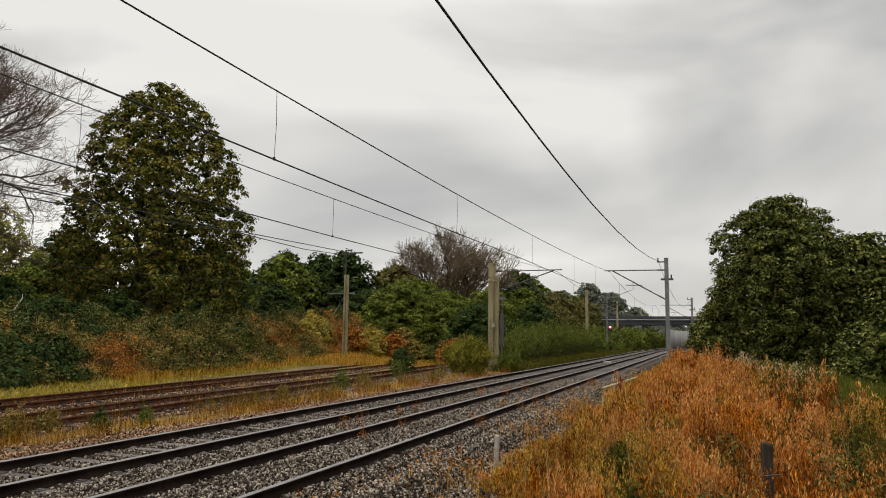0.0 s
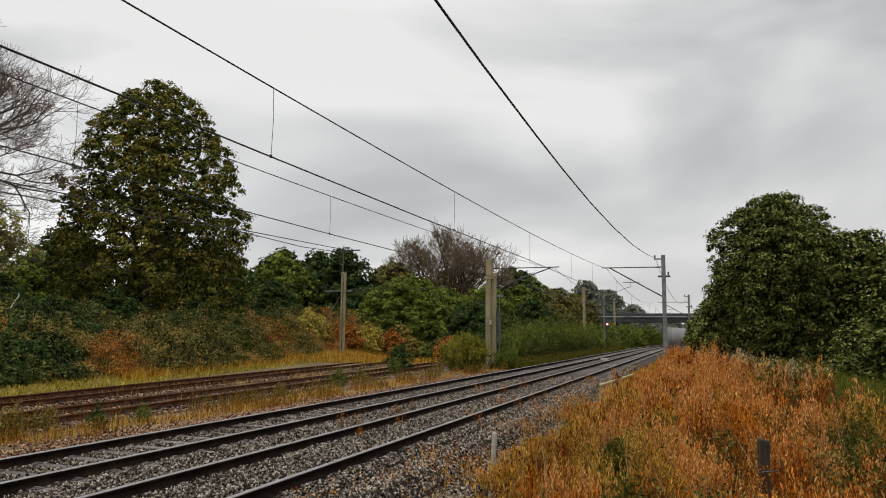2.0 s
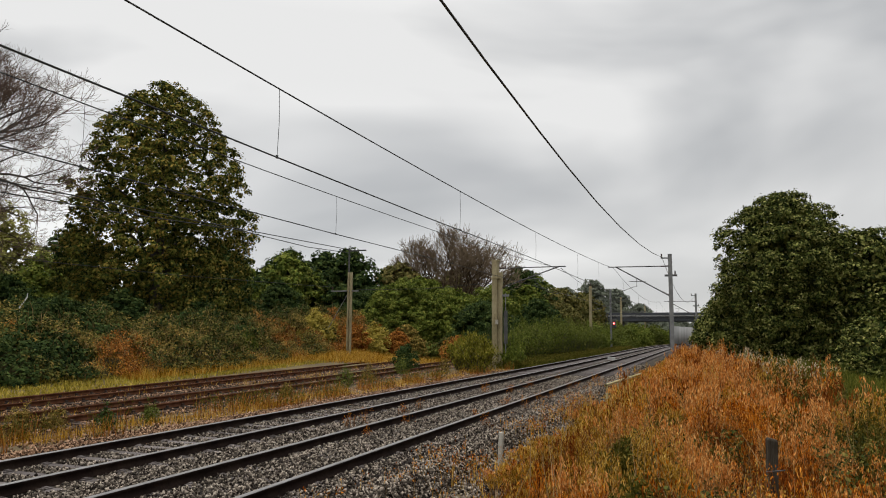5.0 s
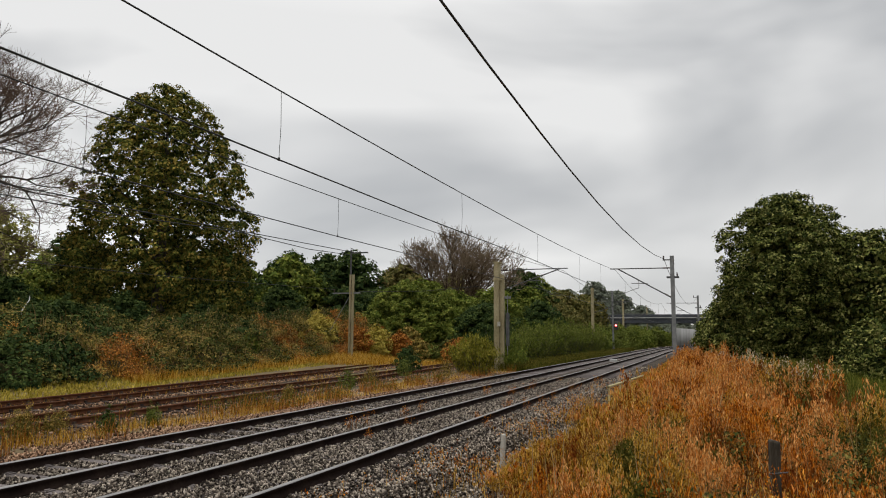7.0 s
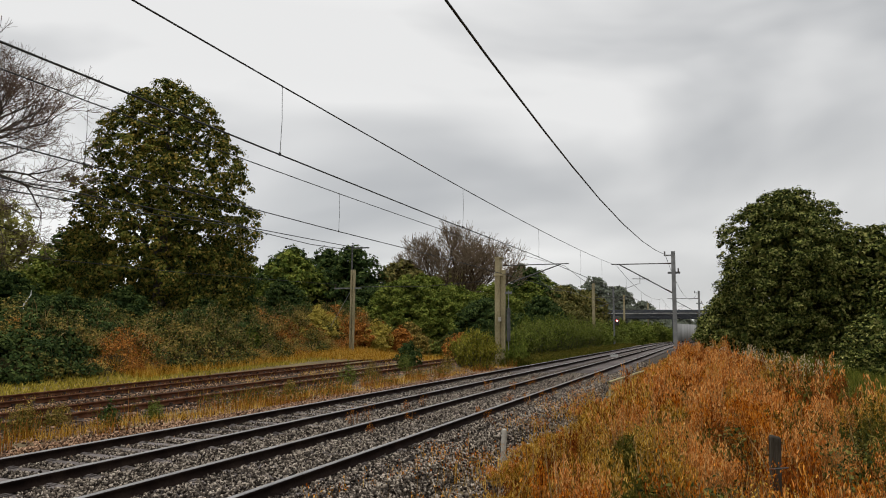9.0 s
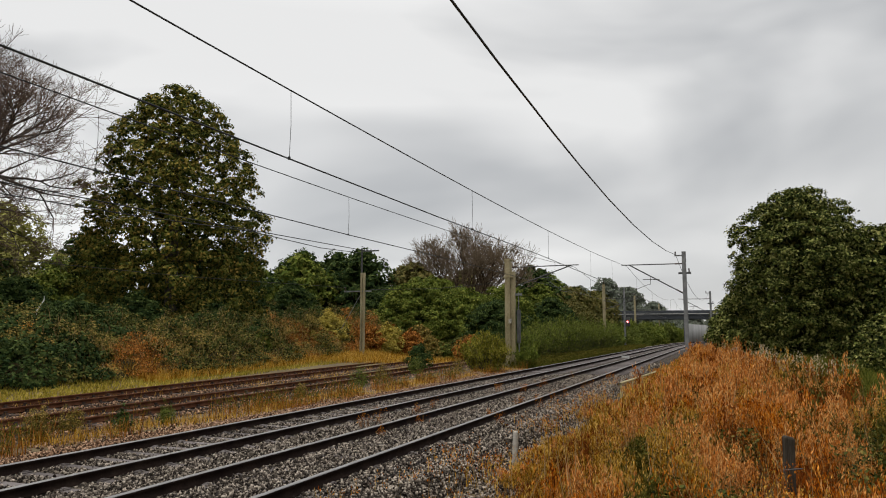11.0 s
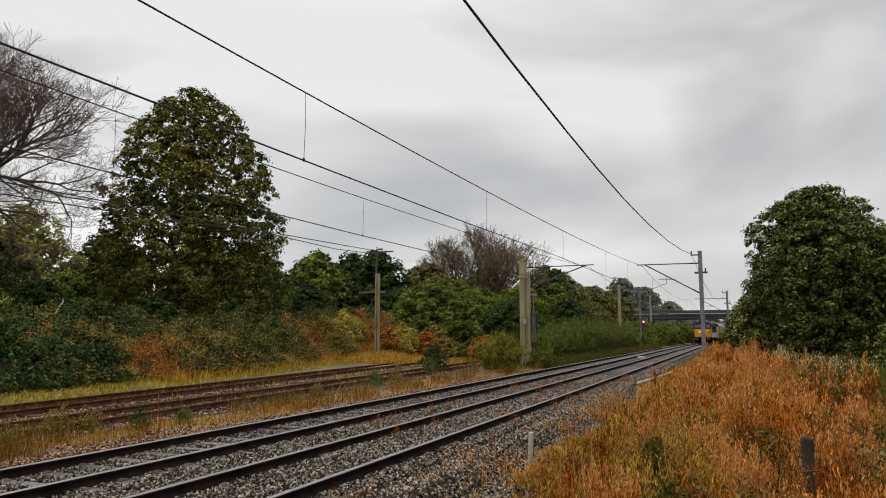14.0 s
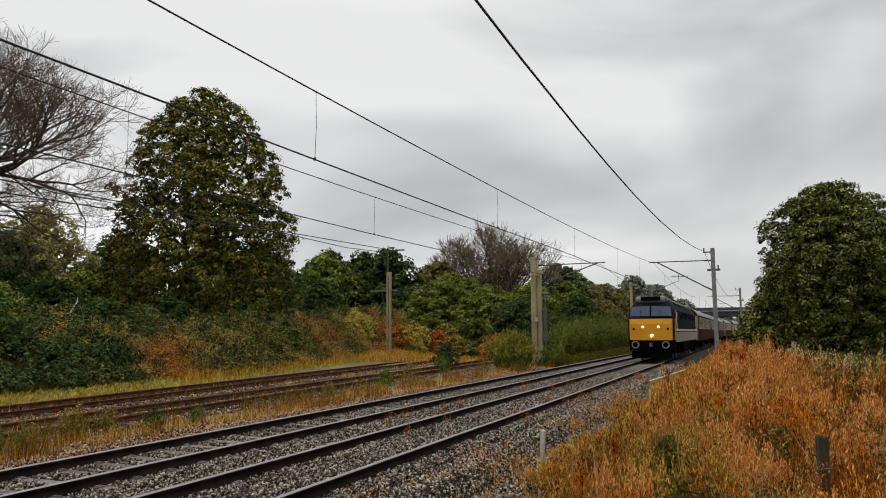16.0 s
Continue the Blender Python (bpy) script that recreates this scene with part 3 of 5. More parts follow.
def insulator(name, a, b, parent):
    a, b = Vector(a), Vector(b)
    pts, rad = [], []
    for i in range(13):
        pts.append(a.lerp(b, i / 12))
        rad.append(.055 if i % 2 else .03)
    return tubes(name, [(pts, rad)], PORCELAIN, parent, 8)


def cantilever(parent, side, z_tube, z_low, reach, z_con, sgn_hook=1):
    """Bracket arms on a post; side +1 reaches to +x."""
    s = side
    tubes("top_tube", [([(s * .1, 0, z_tube), (s * (reach + .5), 0, z_tube + .02)], .035)], STEEL_DARK, parent, 6)
    tubes("strut", [([(s * .1, 0, z_low), (s * reach, 0, z_tube)], .04)], STEEL_DARK, parent, 6)
    insulator("insulator", (s * .12, 0, z_tube), (s * .55, 0, z_tube), parent)
    insulator("insulator", (s * .14, 0, z_low + .03), (s * .5, 0, z_low + (z_tube - z_low) * .43 / reach), parent)
    xr = reach * .62
    zr = z_low + (z_tube - z_low) * xr / reach
    tubes("registration_arm", [([(s * (xr - .55), 0, zr - .25), (s * (xr + .45), 0, zr - .22)], .022),
                               ([(s * xr, 0, zr), (s * xr, 0, zr - .55), (s * (xr + .15), 0, zr - .55), (s * (xr + .9), 0, z_con + .1), (s * reach, 0, z_con)], .016)], STEEL_DARK, parent, 5)


def build_overhead():
    # steel mast beside the near track
    def steel_mast(x, y, top, group):
        m = thing("overhead_line_mast", "grey galvanised steel mast carrying the railway wires", "mast", pose(x, y, 0), group)
        part("post", h_post(bmesh.new(), 0, 0, -.4, top), STEEL, m)
        part("base_block", boxed(-.4, .4, -.4, .4, -.75, -.1, bevel=.03), CONCRETE, m)
        cantilever(m, -1, 6.15, 4.3, 3.3, 4.5)
        part("feeder_bracket", boxed(-.55, -.1, -.03, .03, top - .28, top - .2), STEEL, m)
        insulator("insulator", (-.5, 0, top - .2), (-.5, 0, top + .02), m)
        bm = boxed(-.35, .4, -.05, .05, 5.5, 5.62)
        part("crosspiece", bm, STEEL_DARK, m)
        insulator("insulator", (.28, 0, 5.62), (.28, 0, 5.85), m)
        return m
    steel_mast(-1.98, 46.5, 6.9, "masts beside the near track")
    steel_mast(-1.1, 95.0, 7.1, "masts beside the near track")

    # concrete mast with a bracket over the far track
    c = thing("concrete_mast", "tall stained concrete mast with a steel bracket over the track", "mast", pose(-13.13, 46.5, 0))
    bm = bmesh.new()
    box(bm, -.36, .0, -.3, .3, -.5, 6.75, bevel=.03)
    box(bm, .0, .3, -.12, .12, -.5, 6.0, bevel=.02)
    part("post", bm, CONCRETE, c)
    part("cap", boxed(-.38, .1, -.32, .32, 6.75, 6.84, bevel=.02), CONCRETE, c)
    part("collar", boxed(-.42, .2, -.33, .33, 5.55, 5.68, bevel=.02), CONCRETE, c)
    part("weight_stack", boxed(.42, .62, -.12, .12, 1.2, 3.4, bevel=.02), STEEL_DARK, c, "dark stack of tensioning weights")
    tubes("guide_rod", [([(.52, 0, -.4), (.52, 0, 4.6)], .03)], STEEL, c, 6)
    part("pulley_arm", boxed(.0, .75, -.06, .06, 4.35, 4.5, bevel=.01), STEEL, c)
    part("plate", boxed(-.1, .1, -.33, -.305, 2.5, 2.8), WHITE_PAINT, c)
    cantilever(c, 1, 6.28, 4.9, 4.1, 4.5)

    # slender post with stays beyond the sidings
    p = thing("anchor_mast", "slender pale anchor mast with stay wires beyond the sidings", "mast", pose(-25.2, 48.1, 0))
    bm = bmesh.new()
    box(bm, -.17, -.05, -.1, .1, -.2, 6.4, bevel=.01)
    box(bm, .05, .17, -.1, .1, -.2, 6.4, bevel=.01)
    for z in np.arange(.4, 6.4, .8):
        box(bm, -.05, .05, -.08, .08, z, z + .1)
    part("post", bm, CONCRETE, p)
    part("footing", boxed(-.32, .32, -.3, .3, -.3, .25, bevel=.04), STEEL_DARK, p)
    tubes("extension", [([(-.12, 0, 6.2), (-.12, 0, 8.3)], .07)], STEEL_DARK, p, 6)
    part("top_arm", boxed(-.15, 1.3, -.04, .04, 8.0, 8.1), STEEL_DARK, p)
    part("side_arm", boxed(-1.6, .7, -.05, .05, 4.95, 5.05), STEEL, p)
    insulator("insulator", (-1.5, 0, 5.05), (-1.5, 0, 5.3), p)
    tubes("stay", [([(-.1, 0, 4.9), (-2.2, -1.5, .1)], .018)], STEEL, p, 5)
    tubes("stay_guard", [([(-1.3, -.9, 2.1), (-2.2, -1.5, .1)], .03)], YELLOW_RAIL, p, 5)

    # masts further along the line
    for x, y, top, arm in ((-13.9, 93, 8.1, 1), (-15.1, 139.5, 9.0, 1), (-14.3, 186, 9.3, 1)):
        m = thing("far_mast", "grey mast with a bracket along the far side of the line", "mast", pose(x, y, 0), "far masts")
        bm = bmesh.new()
        h_post(bm, 0, 0, -.6, top, .34, .34)
        part("post", bm, CONCRETE, m)
        cantilever(m, 1, 6.3, 4.9, 4.2, 4.5)
        insulator("insulator", (0, 0, top), (0, 0, top + .4), m)

    # wires
    def span(rows, x_of, r, name, parent):
        ys = sorted({r_[0] for r_ in rows} | set(np.arange(rows[0][0], 46.5, 2.5)))
        pts = [(x_of(y), float(y), curve_z(rows, y)) for y in ys]
        tubes(name, [(pts, r)], WIRE, parent, 6)
    def sag(y0, k, z0, ys):
        return [(float(y), z0 + k * (y - y0) ** 2) for y in ys]
    ys = list(np.arange(-34, 46.6, 2.0)) + [46.5]
    for tag, x, xs, cat, con, drops in (
            ("near", -5.5, -5.5, sag(6, .00055, 5.21, ys), [(-34, 4.2), (0, 4.18), (8, 4.23), (14, 4.28), (23, 4.41), (46.5, 4.52)], (8.25, 16.1, 24.3, 33.0, 40.0, -4)),
            ("far", -8.8, -8.8, sag(8, .0006, 5.27, ys), [(-34, 4.25), (0, 4.25), (16, 4.33), (24, 4.42), (46.5, 4.52)], (8.0, 15.95, 24.5, 33.5, 40.5))):
        w = thing("overhead_wires", "dark copper catenary and contact wires over a track", "overhead wire", group="overhead wires")
        tubes("catenary_wire", [([(x, y, z) for y, z in cat], .011)], WIRE, w, 6)
        tubes("contact_wire", [([(x, y, z) for y, z in con], .012)], WIRE, w, 6)
        for y in drops:
            zc, zk = curve_z(cat, y), curve_z(con, y)
            tubes("dropper", [([(x, y, zc), (x + .015, y, (zc + zk) / 2), (x, y, zk)], .004)], WIRE, w, 4)
            part("clip", boxed(x - .012, x + .012, y - .015, y + .015, zk - .015, zk + .03), WIRE, w)
        for a, b in ((46.5, 95.0), (95.0, 146.0), (146.0, 200.0)):
            q = [(x + bend(a + (b - a) * i / 8), a + (b - a) * i / 8, 6.15 - 3.2 * (i / 8) * (1 - i / 8)) for i in range(9)]
            tubes("catenary_wire", [(q, .013)], WIRE, w, 4)
            tubes("contact_wire", [([(p[0], p[1], 4.52) for p in q], .014)], WIRE, w, 4)
            for i in (1, 3, 5, 7):
                y = a + (b - a) * i / 8
                tubes("dropper", [([(q[i][0], y, q[i][2]), (q[i][0], y, 4.52)], .008)], WIRE, w, 3)
    f = thing("feeder_wire", "thick dark feeder cable hung from the mast top", "overhead wire", group="overhead wires")
    rows = [(-30, 6.7), (-10, 5.6), (0, 5.32), (4, 5.27), (6.5, 5.25), (8.2, 5.19), (11.4, 5.13), (13.9, 5.11), (17.7, 5.125), (23, 5.25), (30, 5.55), (38, 6.05), (46.5, 6.72)]
    tubes("cable", [([(-2.46, y, curve_z(rows, y)) for y in sorted(set(list(np.arange(-30, 46, 1.5)) + [r[0] for r in rows]))], .015)], WIRE, f, 6)
    tubes("cable", [([(-2.46 + (1.1 * i / 10), 46.5 + 48.5 * i / 10, 6.72 - 6.5 * (i / 10) * (1 - i / 10)) for i in range(11)], .014)], WIRE, f, 5)
    s = thing("siding_wires", "thin dark wires strung to the anchor mast", "overhead wire", group="overhead wires")
    tubes("cable", [([(-24, -4, 6.9), (-24, 23.6, 7.34), (-24.2, 29.3, 7.45), (-24.4, 32.4, 7.58), (-25.1, 48.1, 8.1)], .026),], WIRE, s, 5)
    tubes("cable", [([(-24, -4, 6.2), (-24, 24, 7.0), (-24, 32.4, 7.42), (-24.5, 40.7, 7.45), (-25.3, 48.1, 7.9)], .024)], WIRE, s, 5)
    tubes("cable", [([(-26.5, -4, 4.6), (-26.2, 30, 4.8), (-26.6, 48.1, 5.3)], .014)], WIRE, s, 5)
    tubes("cable", [([(-24.6, 48.1, 5.1), (-19, 47.3, 5.0), (-13.4, 46.5, 5.3)], .016)], WIRE, s, 5)


build_overhead()


# ---------------------------------------------------------------- signal, bridge, posts
def build_signal():
    s = thing("railway_signal", "slim grey signal post showing a red light", "signal", pose(-13.2, 108, 0))
    tubes("post", [([(0, 0, -.6), (0, 0, 8.6)], .14)], STEEL, s, 8)
    part("head", boxed(.15, .75, -.15, .1, 2.9, 4.2, bevel=.04), STEEL_DARK, s)
    bm = bmesh.new()
    bmesh.ops.create_cone(bm, cap_ends=True, segments=16, radius1=.15, radius2=.15, depth=.06)
    part("red_lamp", bm, glowmat("red_signal_light", (1.0, 0.06, 0.07), 5.0), s, "glowing red signal lamp", pose(.45, -.18, 3.55, 90))
    bm = bmesh.new()
    bmesh.ops.create_uvsphere(bm, u_segments=10, v_segments=8, radius=.075)
    part("lamp_core", bm, glowmat("bright_signal_core", (1.0, 0.45, 0.42), 8.0), s, m=pose(.45, -.2, 3.55))
    bm = bmesh.new()
    bmesh.ops.create_cone(bm, cap_ends=False, segments=16, radius1=.22, radius2=.22, depth=.3)
    part("hood", bm, STEEL_DARK, s, m=pose(.45, -.24, 3.55, 90))
    part("bracket", boxed(-.1, .3, -.04, .04, 3.3, 3.4), STEEL_DARK, s)


build_signal()


def build_bridge():
    b = thing("road_bridge", "grey concrete road bridge across the railway", "bridge", pose(0, 175, 0))
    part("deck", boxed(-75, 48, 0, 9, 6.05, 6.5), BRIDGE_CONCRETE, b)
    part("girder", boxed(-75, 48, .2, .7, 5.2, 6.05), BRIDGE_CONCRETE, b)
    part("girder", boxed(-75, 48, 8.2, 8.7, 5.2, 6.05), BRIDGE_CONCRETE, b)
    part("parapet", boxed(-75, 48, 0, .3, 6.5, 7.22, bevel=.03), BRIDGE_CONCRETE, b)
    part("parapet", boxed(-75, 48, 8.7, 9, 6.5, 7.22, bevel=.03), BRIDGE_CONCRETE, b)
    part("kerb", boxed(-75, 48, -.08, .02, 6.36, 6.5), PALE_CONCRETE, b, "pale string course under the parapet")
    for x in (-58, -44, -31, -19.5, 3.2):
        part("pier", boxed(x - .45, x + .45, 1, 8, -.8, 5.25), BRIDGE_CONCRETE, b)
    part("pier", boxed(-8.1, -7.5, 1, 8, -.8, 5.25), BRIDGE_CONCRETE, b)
    part("abutment", boxed(4.6, 18, 1.5, 8, -.8, 5.25), PALE_CONCRETE, b)

    # pale wall along the outside of the curve beyond the bridge
    V, F = [], []
    for y in range(186, 302, 6):
        x = TRACKS[1][1] + bend(y) - 2.3
        V += [(x, y, -.8), (x, y, 4.2), (x - .5, y, 4.2), (x - .5, y, -.8)]
    for i in range(len(V) // 4 - 1):
        for j in range(4):
            a, c = i * 4 + j, i * 4 + (j + 1) % 4
            F.append((a, c, c + 4, a + 4))
    F += [(0, 1, 2, 3), tuple(len(V) - k for k in (1, 2, 3, 4))]
    tagged(put("retaining_wall", mesh_from("retaining_wall", V, F), WALL_GREY), "pale concrete wall beside the curve beyond the bridge", "wall", kind="structure")


build_bridge()


def build_posts():
    w = thing("marker_post", "short white concrete marker post in the ballast", "post", pose(-3.3, 11.75, -.5, 0, 3))
    bm = boxed(-.038, .038, -.04, .04, -.1, .70, bevel=.014)
    part("shaft", bm, WHITE_PAINT, w)
    w = thing("fence_post", "old grey wooden fence post among dry weeds", "post", pose(.52, 7.4, -.4, 2, 0, 12))
    bm = boxed(-.045, .045, -.05, .05, -.2, 1.30, bevel=.02)
    for v in bm.verts:
        v.co.x += .015 * math.sin(v.co.z * 5)
        if v.co.z > 1.1:
            v.co.z -= .35 * (v.co.x + .05) * (.6 + 3 * v.co.y)
    part("shaft", bm, OLD_WOOD, w)
    for z in (1.0, .6):
        tubes("wire", [([(-.08, -.08, z), (.09, -.08, z + .02)], .006)], STEEL_DARK, w, 4)
    b = thing("marker_block", "small pale concrete block between the tracks", "block", pose(-7.6, 62.0, -.2))
    part("block", boxed(-.3, .3, -.2, .2, -.05, .16, bevel=.03), PALE_CONCRETE, b)
    h = thing("hand_rail", "low faded yellow handrail beside the ballast", "handrail")
    tubes("top_rail", [([(-2.8, 21.4, .38), (-2.8, 33.9, .12)], .038)], YELLOW_RAIL, h, 7)
    tubes("lower_rail", [([(-2.8, 21.3, -.08), (-2.8, 25.4, -.24)], .03)], YELLOW_RAIL, h, 7)
    for y in (21.6, 24.5, 27.5, 30.5, 33.7):
        tubes("post", [([(-2.8, y, -.75), (-2.8, y, .38 - .26 * (y - 21.4) / 12.5)], .03)], YELLOW_RAIL, h, 7)


build_posts()


# ---------------------------------------------------------------- trees
def gz(x, y):
    return float(ground_z(np.array([float(x)]), np.array([float(y)]))[0])


def at(x, y, turn=0.0):
    return pose(x, y, gz(x, y) - .05, 0, 0, turn)


def build_trees():
    lime = [(1.6, 5.6), (5, 6.1), (8, 6.1), (9.6, 5.9), (11.3, 5.6), (13.0, 5.1), (14.8, 4.3), (16.4, 3.3), (17.8, 2.0), (18.9, .5)]
    leafy("lime_tree", "tall broad lime tree turning olive and brown", "tree", at(-36.5, 40.4), 3, lime, 1900, 50, .5, .115, LIME_LEAF, r0=.45, branch=18, lobes=.15, inner=.25, wave=.5, core=45)
    bare_tree("bare_tree", "large bare tree with spreading grey-brown branches", at(-44.9, 26.2), 8, 22.0, .42, 7, 12, 84, thin=.58, bole=.47, limb=.195, droop=.01, least=.0095, fork=(2, 2), twig=FINE_TWIG)
    bare_tree("bare_tree", "round bare tree with dense upright twigs behind the bushes", at(-30.9, 86), 23, 17.0, .34, 6, 14, 36, thin=.6, bole=.12, limb=.24, least=.018, fork=(2, 2), twig=PALE_TWIG, wood=BROWN_WOOD, fan=.42)

    # right-hand trees
    right = [(.3, 2.2), (2, 3.0), (4.5, 3.9), (7, 3.9), (8.8, 3.3), (10.0, 2.3), (10.8, .9)]
    leafy("sallow_tree", "dense rounded green tree beside the railway weeds", "tree", at(4.9, 51), 5, right, 1500, 56, .46, .088, SALLOW_LEAF, r0=.25, branch=12, lobes=.14)
    leafy("sallow_tree", "smaller green tree beside a larger one", "tree", at(9.6, 51), 6, [(.3, 2.4), (3, 3.4), (6, 3.2), (7.8, 2.0), (8.7, .6)], 620, 44, .55, .115, SALLOW_LEAF, r0=.2)
    leafy("sallow_tree", "smaller green tree beside a larger one", "tree", at(14.5, 50), 9, [(.3, 2.6), (3, 3.6), (6, 3.3), (7.5, 2.0), (8.2, .6)], 560, 42, .55, .12, SALLOW_LEAF, r0=.2)
    leafy("shrub", "dark green shrub at the foot of the trees", "shrub", at(7.9, 37), 14, [(.1, 2.0), (1.5, 2.2), (2.7, 1.5), (3.4, .5)], 330, 40, .4, .08, SALLOW_LEAF, r0=.08)
    leafy("shrub", "dark green shrub at the foot of the trees", "shrub", at(1.9, 54), 15, [(.1, 1.6), (1.6, 2.0), (3.6, 1.5), (5.0, .5)], 260, 36, .4, .11, SALLOW_LEAF, r0=.08)
    leafy("shrub", "dark green shrub at the foot of the trees", "shrub", at(.6, 66), 16, [(.1, 1.4), (1.6, 1.7), (3.0, 1.1), (3.8, .4)], 260, 38, .38, .1, SALLOW_LEAF, r0=.08)
    for i, (x, y, h) in enumerate(((1.2, 78, 5), (3.5, 96, 6), (10, 75, 9), (18, 70, 10), (24, 55, 9))):
        leafy("far_tree", "green tree in the row along the line", "tree", at(x, y), 40 + i, [(.2, h * .3), (h * .4, h * .42), (h * .75, h * .33), (h, .4)], 200, 28, .65, .19, SALLOW_LEAF, r0=.15)

    # background wood behind the sidings
    rng = random.Random(4)
    kinds = []
    for k, (mt, h) in enumerate(((MID_LEAF, 11.5), (DARK_LEAF, 12.5), (WOOD_OLIVE, 10.5))):
        kinds.append(leafy("woodland_tree", "green broadleaf tree in the wood behind the sidings", "tree", at(-55 + 6 * k, 74 + 3 * k), 60 + k,
                           [(.5, h * .3), (h * .3, h * .4), (h * .6, h * .38), (h * .85, h * .24), (h, .5)], 330, 28, .9, .27, mt, r0=.25, group="wood behind the sidings"))
    for k in kinds:
        k.scale = (.88, .88, .88)
    spots = [(-72, 52, 0, 1.0), (-66, 60, 1, .95), (-61, 70, 1, .92), (-51, 66, 1, .84), (-46, 72, 0, .85), (-41, 78, 1, .88), (-37, 84, 2, .95), (-48, 84, 1, .92), (-55, 62, 1, .9),
             (-34, 96, 2, .95), (-26, 104, 1, .9), (-22, 92, 0, .72), (-21, 108, 2, .88), (-27, 118, 0, .95), (-20, 124, 2, .9), (-78, 42, 0, 1.05), (-84, 36, 2, 1.0), (-66, 46, 1, .85),
             (-90, 50, 1, 1.1), (-58, 30, 0, .95), (-71, 36, 1, 1.08), (-58, 52, 1, .62), (-62, 38, 1, .72), (-52, 44, 0, .6)]
    for x, y, k, s in spots:
        ob = copy_thing(kinds[k], pose(x, y, gz(x, y) - .05, 0, 0, rng.uniform(0, 360)))
        ob.scale = (s, s, s)
    # dark round bush between the lime and the post
    leafy("shrub", "dark round holly-like bush behind the sidings", "shrub", at(-34.5, 53.0), 71, [(.2, 2.0), (1.6, 2.4), (3.2, 2.0), (4.6, 1.0), (5.2, .3)], 420, 40, .45, .11, DARK_LEAF, r0=.1)
    # shrubs under the lime and to its side
    for i, (x, y, h, mt) in enumerate(((-33, 33.5, 3.2, DARK_LEAF), (-36, 24.5, 3.6, MID_LEAF), (-33.5, 27.5, 2.6, DARK_LEAF), (-38.5, 30, 4.2, DARK_LEAF), (-31, 38.5, 2.6, DARK_LEAF), (-34, 44.5, 3.2, MID_LEAF), (-46, 31, 6.0, DARK_LEAF), (-41, 21, 5.5, MID_LEAF), (-50, 24, 7.5, WOOD_OLIVE))):
        leafy("shrub", "dense dark green shrub on the bank", "shrub", at(x, y), 80 + i, [(.1, h * .5), (h * .4, h * .62), (h * .75, h * .42), (h, .3)], int(110 + 60 * h), 38, .42, .1, mt, r0=.08)
    # rounded green bushes beyond the sidings
    for i, (x, y, h, r, mt) in enumerate(((-28.2, 65, 6.3, 4.2, MID_LEAF), (-23.5, 66, 6.4, 4.2, MID_LEAF), (-33, 69, 5.9, 4.0, DARK_LEAF), (-19.2, 63, 5.2, 3.2, DARK_LEAF), (-20.5, 70, 7.2, 3.8, MID_LEAF), (-17.5, 78, 6.0, 3.4, DARK_LEAF), (-17.5, 90, 6.3, 3.6, WOOD_OLIVE), (-28, 70, 7.0, 4.2, MID_LEAF))):
        leafy("bush", "large rounded green bush beyond the sidings", "shrub", at(x, y), 100 + i, [(.1, r * .9), (h * .35, r), (h * .7, r * .75), (h * .9, r * .4), (h, .3)], 560, 46, .5, .112, mt, r0=.12)
    # willowy shrubs along the line
    for i, (x, y, h, r, mt) in enumerate(((-13.6, 51, 2.4, 1.2, MID_LEAF), (-13.7, 54.5, 2.9, 1.4, WILLOW_LEAF), (-13.6, 59, 3.5, 1.6, WILLOW_LEAF), (-13.7, 63, 3.9, 1.8, MID_LEAF), (-13.6, 68, 4.2, 1.9, WILLOW_LEAF), (-13.7, 74, 4.2, 2.0, WILLOW_LEAF), (-13.8, 81, 4.2, 2.0, MID_LEAF), (-13.8, 89, 3.9, 2.0, WILLOW_LEAF), (-15.8, 56, 3.4, 1.7, DARK_LEAF), (-16.2, 63, 3.8, 2.0, MID_LEAF), (-16, 71, 3.9, 2.0, DARK_LEAF))):
        willow("trackside_shrub", "feathery green willow scrub beside the track", at(x, y), 130 + i, h, r, 150, mt)
    for i, (x, y, h, mt) in enumerate(((-14.6, 98, 3.5, LIGHT_LEAF), (-15, 106, 3.6, MID_LEAF), (-14.6, 115, 3.7, LIGHT_LEAF), (-14.8, 125, 3.8, MID_LEAF), (-14.6, 135, 3.9, LIGHT_LEAF), (-18, 108, 4.2, MID_LEAF), (-18, 119, 4.2, MID_LEAF), (-19, 130, 4.2, LIGHT_LEAF), (-18, 98, 4.0, MID_LEAF))):
        leafy("trackside_shrub", "bushy green willow scrub beside the track", "shrub", at(x, y), 142 + i, [(.05, h * .42), (h * .35, h * .55), (h * .7, h * .4), (h, .25)], 210, 28, .38, .12, mt, r0=.05, squash=1.9, lobes=.34)
    willow("trackside_shrub", "yellow-green willow scrub at the foot of a mast", at(-12.9, 41.0), 155, 2.5, 1.15, 130, YOUNG_WILLOW)
    willow("trackside_shrub", "yellow-green willow scrub at the foot of a mast", at(-14.6, 43.5), 156, 2.3, 1.1, 110, YOUNG_WILLOW)
    willow("trackside_shrub", "yellow-green willow scrub at the foot of a mast", at(-12.2, 46.6), 157, 1.5, .7, 70, MID_LEAF)
    leafy("sapling", "small dark green sapling growing in the siding", "shrub", at(-17.1, 40), 152, [(.05, .5), (.6, .8), (1.1, .6), (1.5, .15)], 130, 28, .2, .05, DARK_LEAF, r0=.03)
